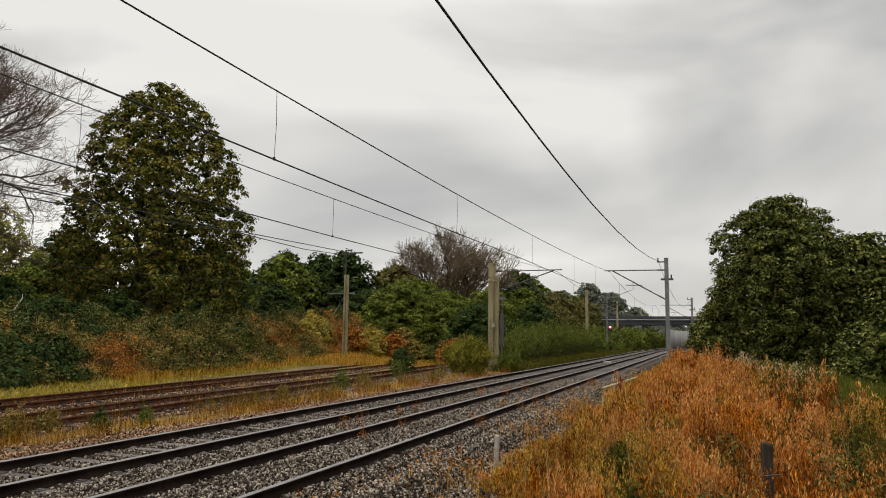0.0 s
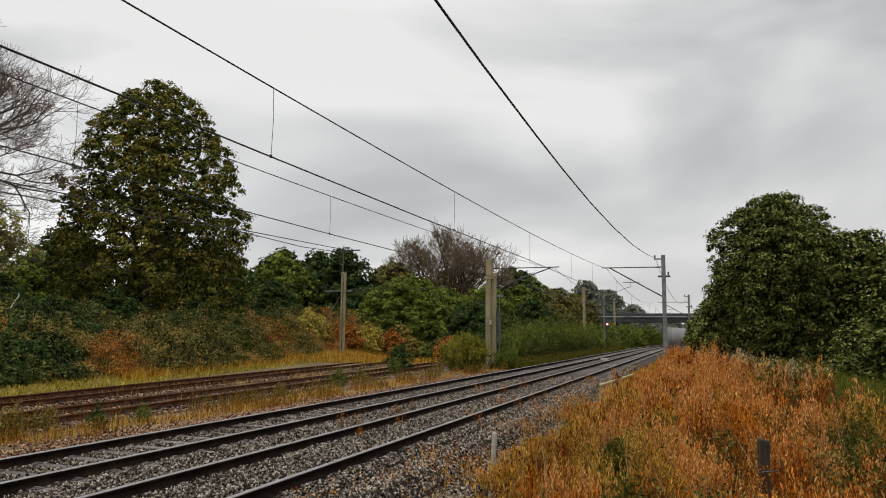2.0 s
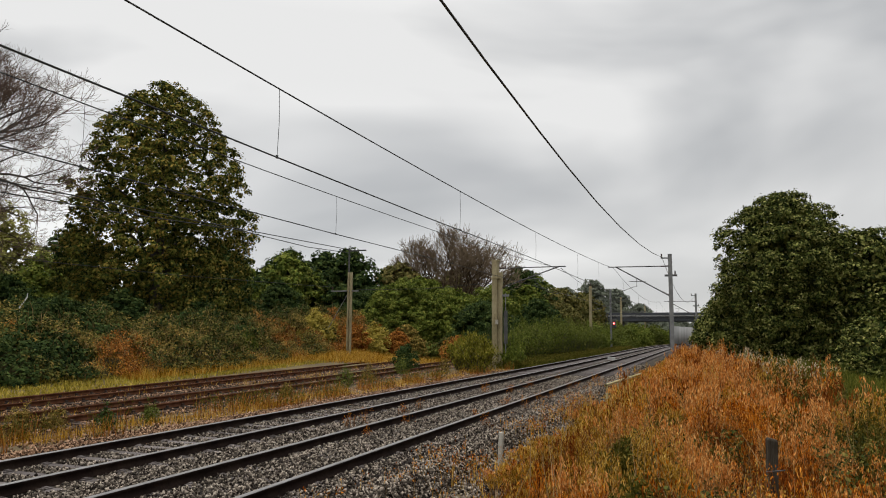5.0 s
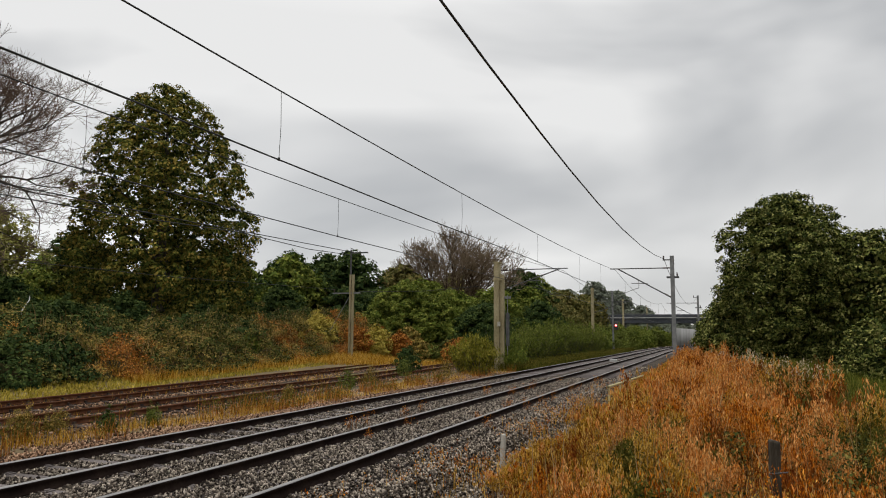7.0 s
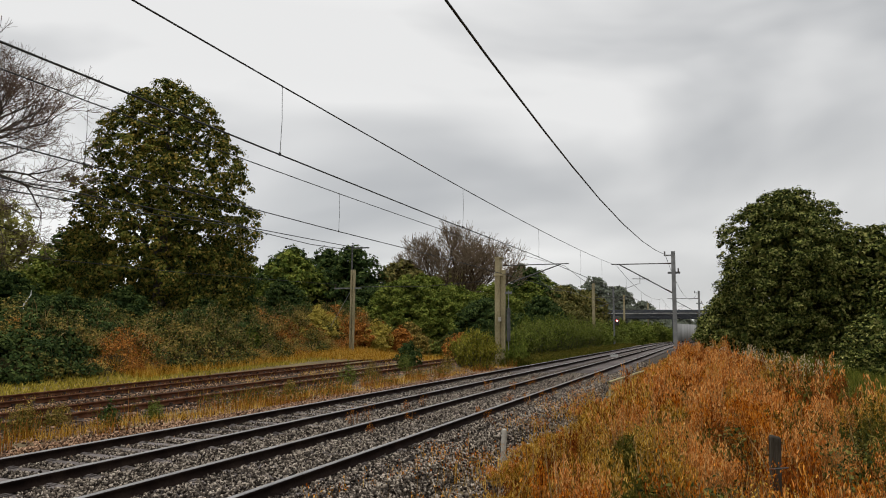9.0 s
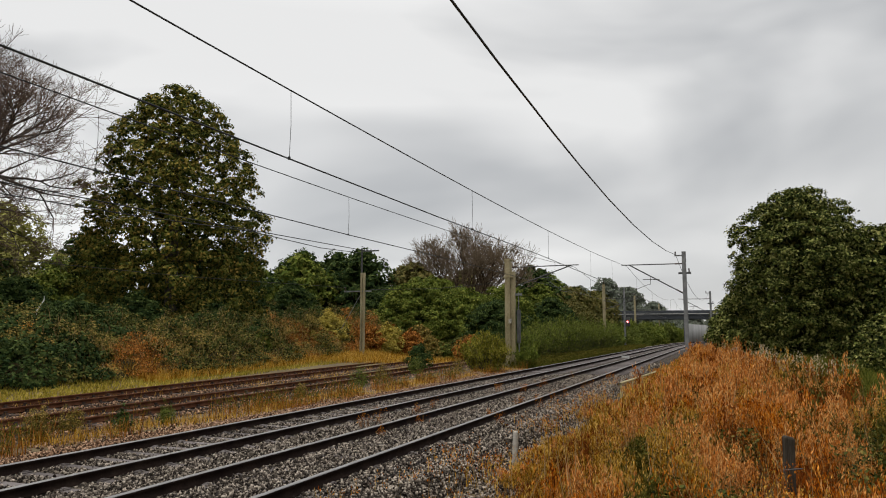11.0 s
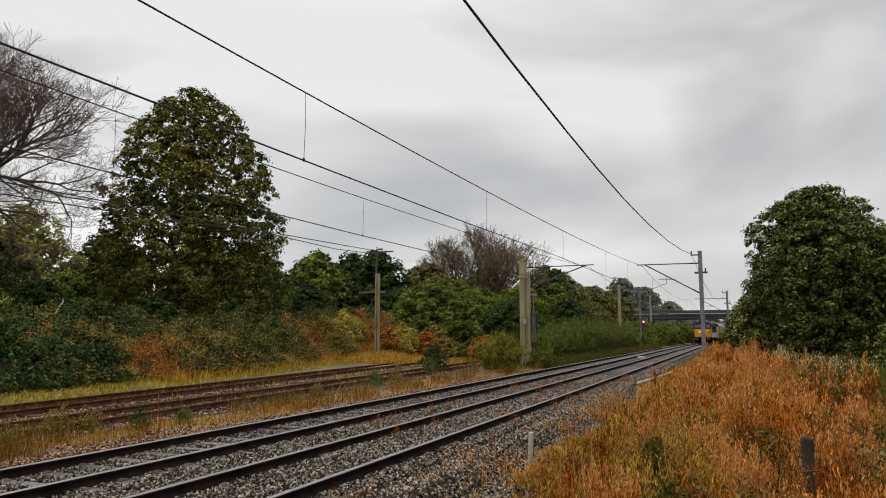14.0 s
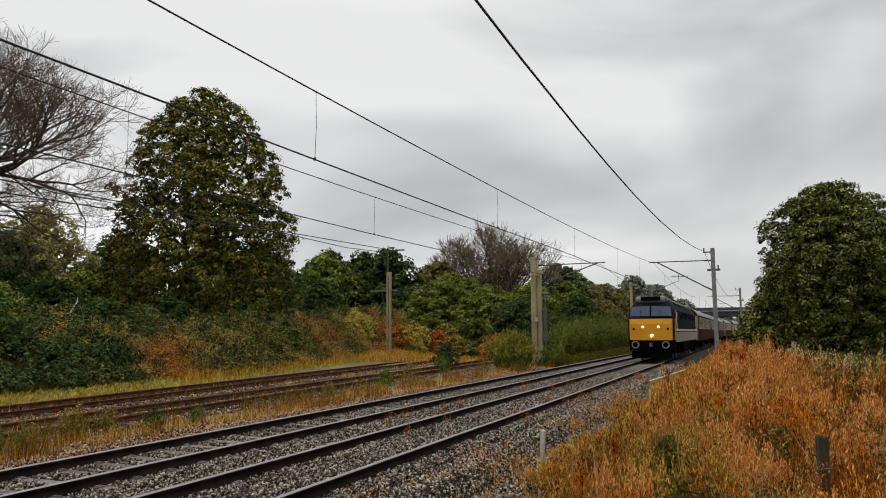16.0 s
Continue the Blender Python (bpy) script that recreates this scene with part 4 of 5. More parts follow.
    leafy("sapling", "small dark green sapling growing in the siding", "shrub", at(-13.1, 13.1), 153, [(.02, .12), (.25, .2), (.4, .17), (.52, .05)], 40, 22, .07, .022, DARK_LEAF, r0=.01)
    # far trees; their haze is only in the leaf colour
    for i in range(4):
        x = -46 + i * 9
        leafy("distant_tree", "tree beyond the bridge, leaves paled to grey-green for haze", "tree", at(x, 262 + 9 * (i % 3)), 190 + i, [(.3, 3.2), (2.5, 5.2), (5, 4.0), (7.5, .6)], 120, 22, 1.1, .4, HAZE_LEAF, r0=.2)
    leafy("woodland_tree", "pale olive-yellow tree at the edge of the wood", "tree", at(-67.5, 50.5), 201, [(.5, 3.5), (4, 6.0), (8, 5.8), (11.5, 3.8), (14.2, .6)], 520, 34, .8, .17, OLIVE_PALE, r0=.25, lobes=.3)
    leafy("woodland_tree", "pale olive-yellow tree at the edge of the wood", "tree", at(-74, 47), 202, [(.5, 3), (4, 4.8), (8, 4.2), (10.5, 2.8), (12.4, .6)], 420, 34, .8, .17, LIGHT_LEAF, r0=.25, lobes=.3)
    for i, (x, h) in enumerate(((-12.8, 3.9), (-16, 4.4), (-19.5, 4.6), (-23.5, 4.7), (-27.5, 4.9))):
        leafy("trackside_shrub", "bushy green willow scrub beside the track", "shrub", at(x, 140), 210 + i, [(.05, h * .5), (h * .35, h * .6), (h * .7, h * .45), (h, .25)], 200, 30, .45, .13, LIGHT_LEAF if i % 2 else MID_LEAF, r0=.05, squash=1.5, lobes=.3)
    leafy("yellow_shrub", "golden yellow autumn shrub on the bank", "shrub", at(-33.2, 21.5), 220, [(.05, .5), (1, .7), (1.6, .6), (2.3, .2)], 70, 24, .2, .06, YELLOW_LEAF, r0=.03)
    leafy("yellow_shrub", "golden yellow autumn shrub on the bank", "shrub", at(-31.0, 53.0), 221, [(.05, 1.0), (1, 1.6), (2, 1.2), (3.0, .2)], 220, 28, .3, .07, YELLOW_LEAF, r0=.03)
    rr = random.Random(9)
    for i in range(18):
        y = 12 + i * 2.1
        x = -25.2 - .05 * max(0, y - 24) * 1.6 - rr.uniform(0, 3.0)
        h = rr.uniform(1.0, 2.2)
        leafy("bramble_bush", "tangled bramble bush on the bank", "shrub", at(x, y), 240 + i, [(.05, h * .6), (h * .4, h * .75), (h * .75, h * .5), (h, .15)], 110, 30, .24, .06, (DARK_LEAF, BRAMBLE_LEAF, MID_LEAF, BRAMBLE_LEAF, DARK_LEAF)[i % 5] if y < 40 else (RUST_LEAF, YELLOW_LEAF, BRAMBLE_LEAF)[i % 3], r0=.02, branch=5, lobes=.35)
    for i in range(11):
        x, y, h = -27.5 + i * 1.05 + rr.uniform(-.5, .5), 58.5 - .25 * i + rr.uniform(-1.5, 1.5), rr.uniform(1.4, 2.5)
        leafy("undergrowth_bush", "rusty and green undergrowth in front of the bushes", "shrub", at(x, y), 270 + i, [(.05, h * .6), (h * .4, h * .75), (h * .75, h * .5), (h, .15)], 130, 28, .3, .085, (RUST_LEAF, LIGHT_LEAF, BRAMBLE_LEAF, OLIVE_LEAF)[i % 4], r0=.02, branch=5, lobes=.35)
    for i, (x, y, h) in enumerate(((-12.6, 162, 3.4), (-12.4, 188, 3.6), (-11.5, 202, 3.8), (-9.5, 222, 4.0), (-6.5, 250, 4.2), (-16, 166, 4.6), (-15, 190, 5), (-14, 215, 5.2))):
        leafy("trackside_shrub", "bushy green willow scrub beside the track", "shrub", at(x, y), 290 + i, [(.05, h * .5), (h * .35, h * .65), (h * .7, h * .5), (h, .25)], 150, 26, .5, .16, LIGHT_LEAF if i % 2 else MID_LEAF, r0=.05, squash=1.4, lobes=.3)
    for i, (x, y, h) in enumerate(((-10, 296, 9), (-2, 330, 9), (8, 390, 11), (22, 420, 12), (-18, 310, 10))):
        leafy("distant_tree", "tree beyond the bridge, leaves paled to grey-green for haze", "tree", at(x, y), 305 + i, [(.3, h * .4), (h * .4, h * .6), (h * .75, h * .45), (h, .5)], 150, 22, 1.2, .45, HAZE_LEAF, r0=.2)
    for i, (x, y, h, mt) in enumerate(((-13.5, 11.2, .62, OLIVE_LEAF), (-13.9, 12.4, .5, OLIVE_LEAF), (-13.2, 14.6, .4, LIGHT_LEAF), (-12.9, 9.7, .5, OLIVE_LEAF), (-13.4, 9.4, .55, LIGHT_LEAF), (-14.5, 27.5, .8, LIGHT_LEAF), (-15.2, 31, .7, OLIVE_LEAF), (-13.9, 22, .45, OLIVE_LEAF), (-15.6, 36, .9, LIGHT_LEAF), (-14.2, 39, .8, OLIVE_LEAF))):
        leafy("weed_clump", "upright weed clump beside the siding", "weed", at(x, y), 330 + i, [(.02, h * .3), (h * .35, h * .5), (h * .7, h * .42), (h, .12)], 90, 20, h * .14, .013 + .010 * h, mt, r0=.008, branch=6, squash=1.8, lobes=.35)
    for i, (x, y, h, mt) in enumerate(((-26.6, 51.5, 2.2, RUST_LEAF), (-25.4, 53.0, 2.4, YELLOW_LEAF), (-24.0, 54.2, 2.2, RUST_LEAF), (-28.6, 50.6, 2.5, YELLOW_LEAF), (-22.6, 55.0, 1.9, OLIVE_LEAF), (-28.5, 44.5, 1.7, RUST_LEAF),
                                       (-27.0, 16.5, 2.6, DARK_LEAF), (-28.6, 19.5, 3.0, MID_LEAF), (-27.4, 23.0, 2.3, DARK_LEAF), (-28.8, 14.2, 3.0, MID_LEAF), (-29.8, 26.5, 2.7, DARK_LEAF))):
        leafy("bank_bush", "leafy bush on the overgrown bank", "shrub", at(x, y), 350 + i, [(.05, h * .5), (h * .4, h * .62), (h * .75, h * .42), (h, .12)], 170, 30, .26, .07, mt, r0=.02, branch=5, lobes=.32)
    # far trees behind the bridge
    for i, (x, y, h) in enumerate(((-33, 225, 18), (-27, 235, 16), (-42, 230, 16), (-52, 220, 15), (-20, 240, 12))):
        leafy("distant_tree", "tree beyond the bridge, leaves paled to grey-green for haze", "tree", at(x, y), 170 + i, [(.5, h * .25), (h * .4, h * .36), (h * .8, h * .26), (h, .5)], 420, 26, 1.1, .4, HAZE_LEAF, r0=.3)
    # yellow shrub and bracken round the anchor mast
    leafy("yellow_shrub", "golden yellow autumn shrub on the bank", "shrub", at(-27.8, 47.6), 180, [(.05, 1.0), (1, 1.4), (2, 1.0), (2.7, .2)], 260, 30, .3, .075, YELLOW_LEAF, r0=.04)


build_trees()


def scatter(name, seed, pts, size, material, label, category, upright=0.5, aspect=.6, along=0.0):
    rng = np.random.default_rng(seed)
    V, F = leaf_arrays(pts, size * rng.uniform(.6, 1.35, len(pts)), rng, upright=upright, aspect=aspect, along=along)
    return tagged(put(name, mesh_from(name, V, F), material), label, category, kind="stuff")


def build_bank():
    """Brambles over the bank beyond the sidings, in overlapping mounds of leaves."""
    rng = np.random.default_rng(31)
    n = 4600
    y = 8 + 54 * rng.random(n)
    w = rng.random(n) ** 1.35
    edge = -23.3 - .035 * np.clip(y - 20, 0, 99) - np.clip(y - 30, 0, 99) * .08
    x = edge - w * 9.5
    top = np.array([1.55 + 1.1 * noise.noise((a * .35, b * .35, 0)) + 1.1 * noise.noise((a * .9, b * .9, 3)) + .35 * noise.noise((a * 2.6, b * 2.6, 6)) for a, b in zip(x, y)])
    shape = np.clip(w * 9.5 / 2.2, 0, 1) ** .7 * (1 + .35 * np.clip((y - 42) / 6, 0, 1))
    z = ground_z(x, y) + top * shape * (1 - .3 * rng.random(n) ** 2)
    c = np.stack([x, y, np.maximum(z, ground_z(x, y) + .08)], 1)
    out = np.stack([np.full(n, .8), rng.normal(size=n) * .3 - .2, np.full(n, .6)], 1)
    patch = 1.0 * np.exp(-((y - 25.2) / 2.0) ** 2) + .9 * np.exp(-((y - 40.3) / 1.7) ** 2) + .75 * np.clip((y - 43) / 4, 0, 1) + .25 * np.exp(-((y - 33) / 4) ** 2)
    spot = np.array([noise.noise((a * .5 + 7, b * .45, 1.5)) for a, b in zip(x, y)])
    tint = patch * (w * 9.5 < 2.6) + .75 * spot + .14 * rng.normal(size=n)
    green = np.array([noise.noise((a * .4 + 3, b * .3, 7.5)) for a, b in zip(x, y)]) + .12 * rng.normal(size=n) + .35 * (y < 20) - .3 * (y > 27)
    rust = tint > .72
    olive = ~rust & (tint > .42)
    deep = ~rust & ~olive & (green > .05)
    plain = ~rust & ~olive & ~deep
    for k, seed, leaf, per, material, words, name in (
            (plain, 32, .072, 22, BRAMBLE_LEAF, "tangled green and brown brambles covering the bank", "brambles"),
            (deep, 33, .085, 22, DARK_LEAF, "deep green bramble and ivy leaves on the bank", "brambles"),
            (olive, 34, .05, 30, OLIVE_LEAF, "olive and brown withering undergrowth on the bank", "undergrowth"),
            (rust, 36, .042, 34, RUST_LEAF, "rust-orange bracken patches on the bank", "bracken")):
        pts, face, sizes = clump_leaves(rng, c[k], out[k], rng.uniform(.26, .6, k.sum()), per + 6, leaf, .85, .6)
        V, F = leaf_arrays(pts, sizes, rng, facing=face, loose=.4)
        tagged(put(name, mesh_from(name, V, F), material), words, name, kind="stuff")
    m = 5200
    pick = rng.choice(np.flatnonzero((w * 9.5 < 5) & (y > 21)), m)
    roots = c[pick] + rng.normal(size=(m, 3)) * .12
    roots[:, 2] -= .15
    blades("dead_stems", 35, roots, rng.uniform(.35, .8, m), .010, DEAD_STEM, "pale dead stems poking out of the brambles", "brambles", 1.0)
    t = thing("dead_branch", "bleached dead branch leaning out of the brambles", "branch", pose(-30.2, 24.4, gz(-30.2, 24.4) + 1.75, 0, 0, 40))
    tubes("stem", [([(0, 0, -.6), (.12, .25, .35), (.32, .5, .8), (.30, .62, 1.0)], [.04, .032, .025, .012])], PALE_CONCRETE, t, 6)
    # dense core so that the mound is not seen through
    # its dark colour paints the shade seen in gaps between the leaves
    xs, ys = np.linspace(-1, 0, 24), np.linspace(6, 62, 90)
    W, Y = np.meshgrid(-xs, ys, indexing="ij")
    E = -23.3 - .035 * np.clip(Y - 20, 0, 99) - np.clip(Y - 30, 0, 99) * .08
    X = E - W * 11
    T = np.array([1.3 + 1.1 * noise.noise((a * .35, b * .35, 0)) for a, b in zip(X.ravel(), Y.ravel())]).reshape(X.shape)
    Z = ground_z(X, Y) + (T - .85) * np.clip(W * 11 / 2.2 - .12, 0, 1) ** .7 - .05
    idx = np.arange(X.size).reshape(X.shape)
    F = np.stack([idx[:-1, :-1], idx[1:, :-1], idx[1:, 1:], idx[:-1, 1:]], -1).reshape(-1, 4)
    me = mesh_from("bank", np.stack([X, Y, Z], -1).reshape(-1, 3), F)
    tagged(put("bank", me, SHADED_LITTER), "earth bank under the brambles, coloured dark for the shade there", "bank", kind="structure")


def blades(name, seed, roots, heights, width, material, label, category, lean=.25, heads=0, head_size=.02, head_mat=None, head_label=""):
    """Bent grass blades or stalks, and their seed heads."""
    rng = np.random.default_rng(seed)
    n = len(roots)
    a = rng.uniform(0, 2 * np.pi, n)
    d = np.stack([np.cos(a), np.sin(a), np.zeros(n)], 1)
    b = rng.uniform(0, 2 * np.pi, n)
    tilt = np.stack([np.cos(b), np.sin(b), np.zeros(n)], 1) * (heights * lean * rng.random(n))[:, None]
    up = np.zeros((n, 3))
    up[:, 2] = heights
    mid = roots + up * .55 + tilt * .35
    tip = roots + up + tilt
    w = d * (width * rng.uniform(.6, 1.3, n))[:, None]
    V = np.stack([roots - w, roots + w, mid + w * .8, mid - w * .8, tip + w * .2, tip - w * .2], 1).reshape(-1, 3)
    o = 6 * np.arange(n)[:, None]
    F = np.concatenate([o + np.array([0, 1, 2, 3]), o + np.array([3, 2, 4, 5])], 0)
    ob = tagged(put(name, mesh_from(name, V, F), material), label, category, kind="stuff")
    if heads:
        u = rng.random((n, heads)) ** .6
        along = mid[:, None] + (tip - mid)[:, None] * u[..., None]
        pts = along + rng.normal(size=(n, heads, 3)) * np.array([.035, .035, .02]) * (head_size / .02)
        scatter(name + "_heads", seed + 1, pts.reshape(-1, 3), head_size, head_mat, head_label, category, upright=0, aspect=.42, along=.55)
    return ob


build_bank()


def in_weeds(x, y, edge=-2.5):
    """The patch of tall dry weeds on the right of the line."""
    left = edge + .25 * np.sin(y * .9) + .15 * np.sin(y * 2.3)
    right = np.interp(y, [0, 8, 16, 25, 28, 40, 48], [2.5, 2.7, 3.0, 3.1, 2.2, .6, -.8])
    return (x > left) & (x < right)


def build_weeds():
    rng = np.random.default_rng(50)

    def spots(n, y0, y1, power, x0=-3.6, x1=3.6, edge=-2.5):
        y = y0 + (y1 - y0) * rng.random(n) ** power
        x = rng.uniform(x0, x1, n)
        k = in_weeds(x, y, edge)
        x, y = x[k], y[k]
        return np.stack([x, y, ground_z(x, y) - .03], 1)
    # plants in tufts: stalks that fan out of one root, with plumes of seed over their upper part
    def tufts(name, seed, c, tall, spread, stalks, heads, size, width, stem, head, words, head_words, slim=.62):
        r = np.random.default_rng(seed)
        k = len(c) * stalks
        a = r.uniform(0, 2 * np.pi, k)
        lean = np.abs(r.normal(size=k)) * np.repeat(spread, stalks)
        d = np.stack([np.cos(a) * lean, np.sin(a) * lean, np.zeros(k)], 1)
        height = np.repeat(tall, stalks) * r.uniform(.62, 1.08, k) * (1 - .25 * np.clip(lean / .35, 0, 1))
        root = np.repeat(c, stalks, 0) + d * .15
        up = np.zeros((k, 3))
        up[:, 2] = height
        mid, tip = root + up * .58 + d * .5, root + up + d
        turn = r.uniform(0, np.pi, k)
        side = np.stack([np.cos(turn), np.sin(turn), np.zeros(k)], 1) * (width * r.uniform(.6, 1.3, k))[:, None]
        V = np.stack([root - side, root + side, mid + side * .8, mid - side * .8, tip + side * .3, tip - side * .3], 1).reshape(-1, 3)
        o = 6 * np.arange(k)[:, None]
        F = np.concatenate([o + np.array([0, 1, 2, 3]), o + np.array([3, 2, 4, 5])], 0)
        tagged(put(name, mesh_from(name, V, F), stem), words, "weeds", kind="stuff")
        u = r.random((k, heads)) ** .75
        fat = (np.sin(np.pi * (.12 + .85 * u)) * size * 1.15)[..., None]
        pts = mid[:, None] + (tip - mid)[:, None] * (u * 1.06)[..., None] + r.normal(size=(k, heads, 3)) * fat * np.array([1, 1, .7])
        V, F = leaf_arrays(pts.reshape(-1, 3), size * r.uniform(.6, 1.5, k * heads), r, aspect=.2, along=slim)
        tagged(put(name + "_heads", mesh_from(name + "_heads", V, F), head), head_words, "weeds", kind="stuff")

    fields = lambda p, sx, sy, q: np.array([noise.noise((a * sx, b * sy, q)) for a, b in zip(p[:, 0], p[:, 1])])
    for near, count, y0, y1, stalks, heads, size, width in ((True, 1700, 4.2, 13.5, 12, 20, .024, .0046), (False, 2500, 13.5, 48, 9, 13, .042, .008)):
        p = spots(int(count * 1.35), y0, y1, 1.15 if near else 1.5, edge=-2.95)
        p = p[fields(p, 1.3, .9, 21.0) > np.interp(p[:, 1], [6, 10, 14], [.02, -.06, -.12])]
        n = len(p)
        tall = rng.uniform(.75, 1.15, n) * np.clip((p[:, 0] + 3.2) / 1.8, .38, 1) * (1 + .8 * fields(p, 1.1, .7, 9.0)) * np.interp(p[:, 1], [4, 7, 12], [.8, .86, 1.0])
        spread = rng.uniform(.10, .24, n)
        draw, zone = rng.random(n), fields(p, .75, .4, 2.0)
        green = ((p[:, 0] > 1.15 + .5 * zone) & (p[:, 1] > 9) & (p[:, 1] < 27) & (draw < .45)) | ((fields(p, .9, .6, 33.0) > .2) & (draw < .8) & (p[:, 0] > -1.2) & (p[:, 1] < 14))
        green |= (np.hypot((p[:, 0] + .1) / .75, (p[:, 1] - 6.9) / 1.1) < 1) & (draw < .8)
        straw = ~green & (((p[:, 0] + 2.2 * zone < -1.25 - .02 * p[:, 1]) & (draw < .75)) | (fields(p, .8, .5, 44.0) > .27))
        rest = ~green & ~straw
        shade = 2.0 * zone + .12 * rng.normal(size=n) + .012 * (16 - np.abs(p[:, 1] - 16)) - .3 * np.clip((9 - p[:, 1]) / 3, 0, 1)
        pink = rest & (shade > .06)
        dock = rest & ~pink & (shade < -.22)
        orange = rest & ~pink & ~dock
        base = 110 if near else 140
        for j, (k, stem, head, factor, fat, words, head_words) in enumerate((
                (orange, RUST_STALK, RUST_WEED, 1.0, 1.0, "rust-red dry weed stalks beside the line", "rust-orange seed plumes of dry weeds"),
                (pink, DEAD_STEM, PALE_HEAD, 1.03, 1.0, "dry weed stalks with pinkish tops", "pale pinkish-orange seed plumes"),
                (straw, DEAD_STEM, STRAW, .9, .9, "straw-yellow dry weed stalks beside the line", "straw-yellow seed plumes"),
                (dock, DOCK, DOCK, .92, 1.05, "dark red dead dock spikes", "dark red dock seeds"),
                (green, GREEN_GRASS, WEED_LEAF, .72, 1.7, "green nettles among the dry weeds", "green leaves among the dry weeds"))):
            tufts(("dock_weeds", "plume_weeds", "dry_weeds", "red_docks", "green_weeds")[j], base + j, p[k], tall[k] * factor, spread[k], stalks, heads, size * fat, width, stem, head, words, head_words, .72 if j < 4 else .3)
    p = spots(30000, 3.4, 46, 1.7, -4.0, edge=-3.25)
    low = rng.uniform(.2, .55, len(p)) * np.clip((p[:, 0] + 3.3) / 1.3, .25, 1)
    dark = rng.random(len(p)) < np.interp(p[:, 1], [4, 8, 14], [.95, .85, .5])
    blades("dry_grass", 55, p[~dark], low[~dark], .006, STRAW, "long straw-yellow grass under the weeds", "grass", .6)
    blades("dead_grass", 56, p[dark], low[dark] * 1.15, .007, RUST_STALK, "dark brown dead grass under the weeds", "grass", .6)
    p = spots(900, 5.2, 30, 1.3)
    blades("pale_stalks", 65, p, rng.uniform(.7, 1.2, len(p)), .005, DEAD_STEM, "tall pale dead stalks among the weeds", "weeds", .45)
    # pale fluffy heads at the back of the patch
    n = 60
    y = rng.uniform(22, 34, n)
    x = np.interp(y, [20, 25, 28, 40], [4.0, 3.0, 2.0, .5]) - rng.uniform(0, 1.6, n)
    p = np.stack([x, y, ground_z(x, y)], 1)
    blades("willowherb", 59, p, rng.uniform(1.0, 1.35, n), .007, STRAW, "dry willowherb stalks", "weeds", .15, 18, .032, FLUFF, "pale fluffy seed heads of willowherb")
    # stalks round the old post
    p = np.stack([rng.uniform(.2, .9, 90), rng.uniform(6.5, 7.25, 90), np.full(90, -.4)], 1)
    blades("post_weeds", 101, p, rng.uniform(.6, 1.15, 90), .006, RUST_STALK, "rusty weed stalks in front of the old post", "weeds", .3, 14, .012, RUST_WEED, "rusty seed heads in front of the old post")
    p = np.stack([rng.uniform(.1, .9, 60), rng.uniform(6.3, 7.2, 60), np.full(60, -.4)], 1)
    blades("post_grass", 103, p, rng.uniform(.6, 1.1, 60), .006, DEAD_STEM, "pale dry stalks in front of the old post", "weeds", .35, 16, .013, STRAW, "straw seed heads in front of the old post")
    # green grass past the weeds
    n = 42000
    y = 4 + 50 * rng.random(n) ** 1.2
    x = rng.uniform(2, 12, n)
    k = ~in_weeds(x, y)
    x, y = x[k], y[k]
    blades("path_grass", 61, np.stack([x, y, ground_z(x, y) - .02], 1), rng.uniform(.2, .6, len(x)), .012, GREEN_GRASS, "green grass beside the path", "grass", .6)
    # dark leafy growth low among the weeds
    p = np.repeat(spots(11000, 3.6, 22, 1.5), 8, 0)
    k = np.array([noise.noise((a * .9 + 3, b * .5, 14.0)) for a, b in zip(p[:, 0], p[:, 1])]) > .1
    p = p[k] + np.stack([rng.normal(size=k.sum()) * .06, rng.normal(size=k.sum()) * .06, rng.uniform(.08, .8, k.sum())], 1)
    p = p[p[:, 0] > -1.2]
    scatter("low_leaves", 95, p, .026, BRAMBLE_LEAF, "dark green low leaves among the dry weeds", "weeds", upright=.3)
    # tufts between the rails
    n = 260
    c = rng.uniform(9, 34, 26)
    y = np.repeat(c, 10) + rng.normal(size=n) * .08
    x = np.repeat(rng.choice([-4.7, -5.15, -6.3, -7.3, -4.6], 26), 10) + rng.normal(size=n) * .06
    blades("ballast_tufts", 67, np.stack([x, y, np.full(n, -.2)], 1), rng.uniform(.1, .4, n), .006, RUST_STALK, "small rusty weed tufts in the ballast", "weeds", .5, 6, .014, RUST_WEED, "rusty heads of weed tufts")
    # grass round the viewpoint
    n = 12000
    y, x = rng.uniform(-9, 4.4, n), rng.uniform(-2.8, 7, n)
    k = x * x + y * y > 1.2
    x, y = x[k], y[k]
    blades("bank_grass", 69, np.stack([x, y, ground_z(x, y) - .02], 1), rng.uniform(.12, .4, len(x)), .008, STRAW, "dry grass on the bank top", "grass", .6)
    # weeds creeping over the ballast shoulder
    n = 2600
    y = 7 + 34 * rng.random(n) ** 1.2
    x = rng.uniform(-4.4, -3.0, n)
    k = np.array([noise.noise((a * 1.2, b * .5, 8.0)) for a, b in zip(x, y)]) > .1
    p = np.stack([x, y, np.full(n, -.55)], 1)[k]
    blades("shoulder_weeds", 63, p, rng.uniform(.25, .65, len(p)), .006, STRAW, "sparse dry weeds on the ballast shoulder", "weeds", .5, 5, .018, RUST_WEED, "rusty heads of sparse weeds")


build_weeds()


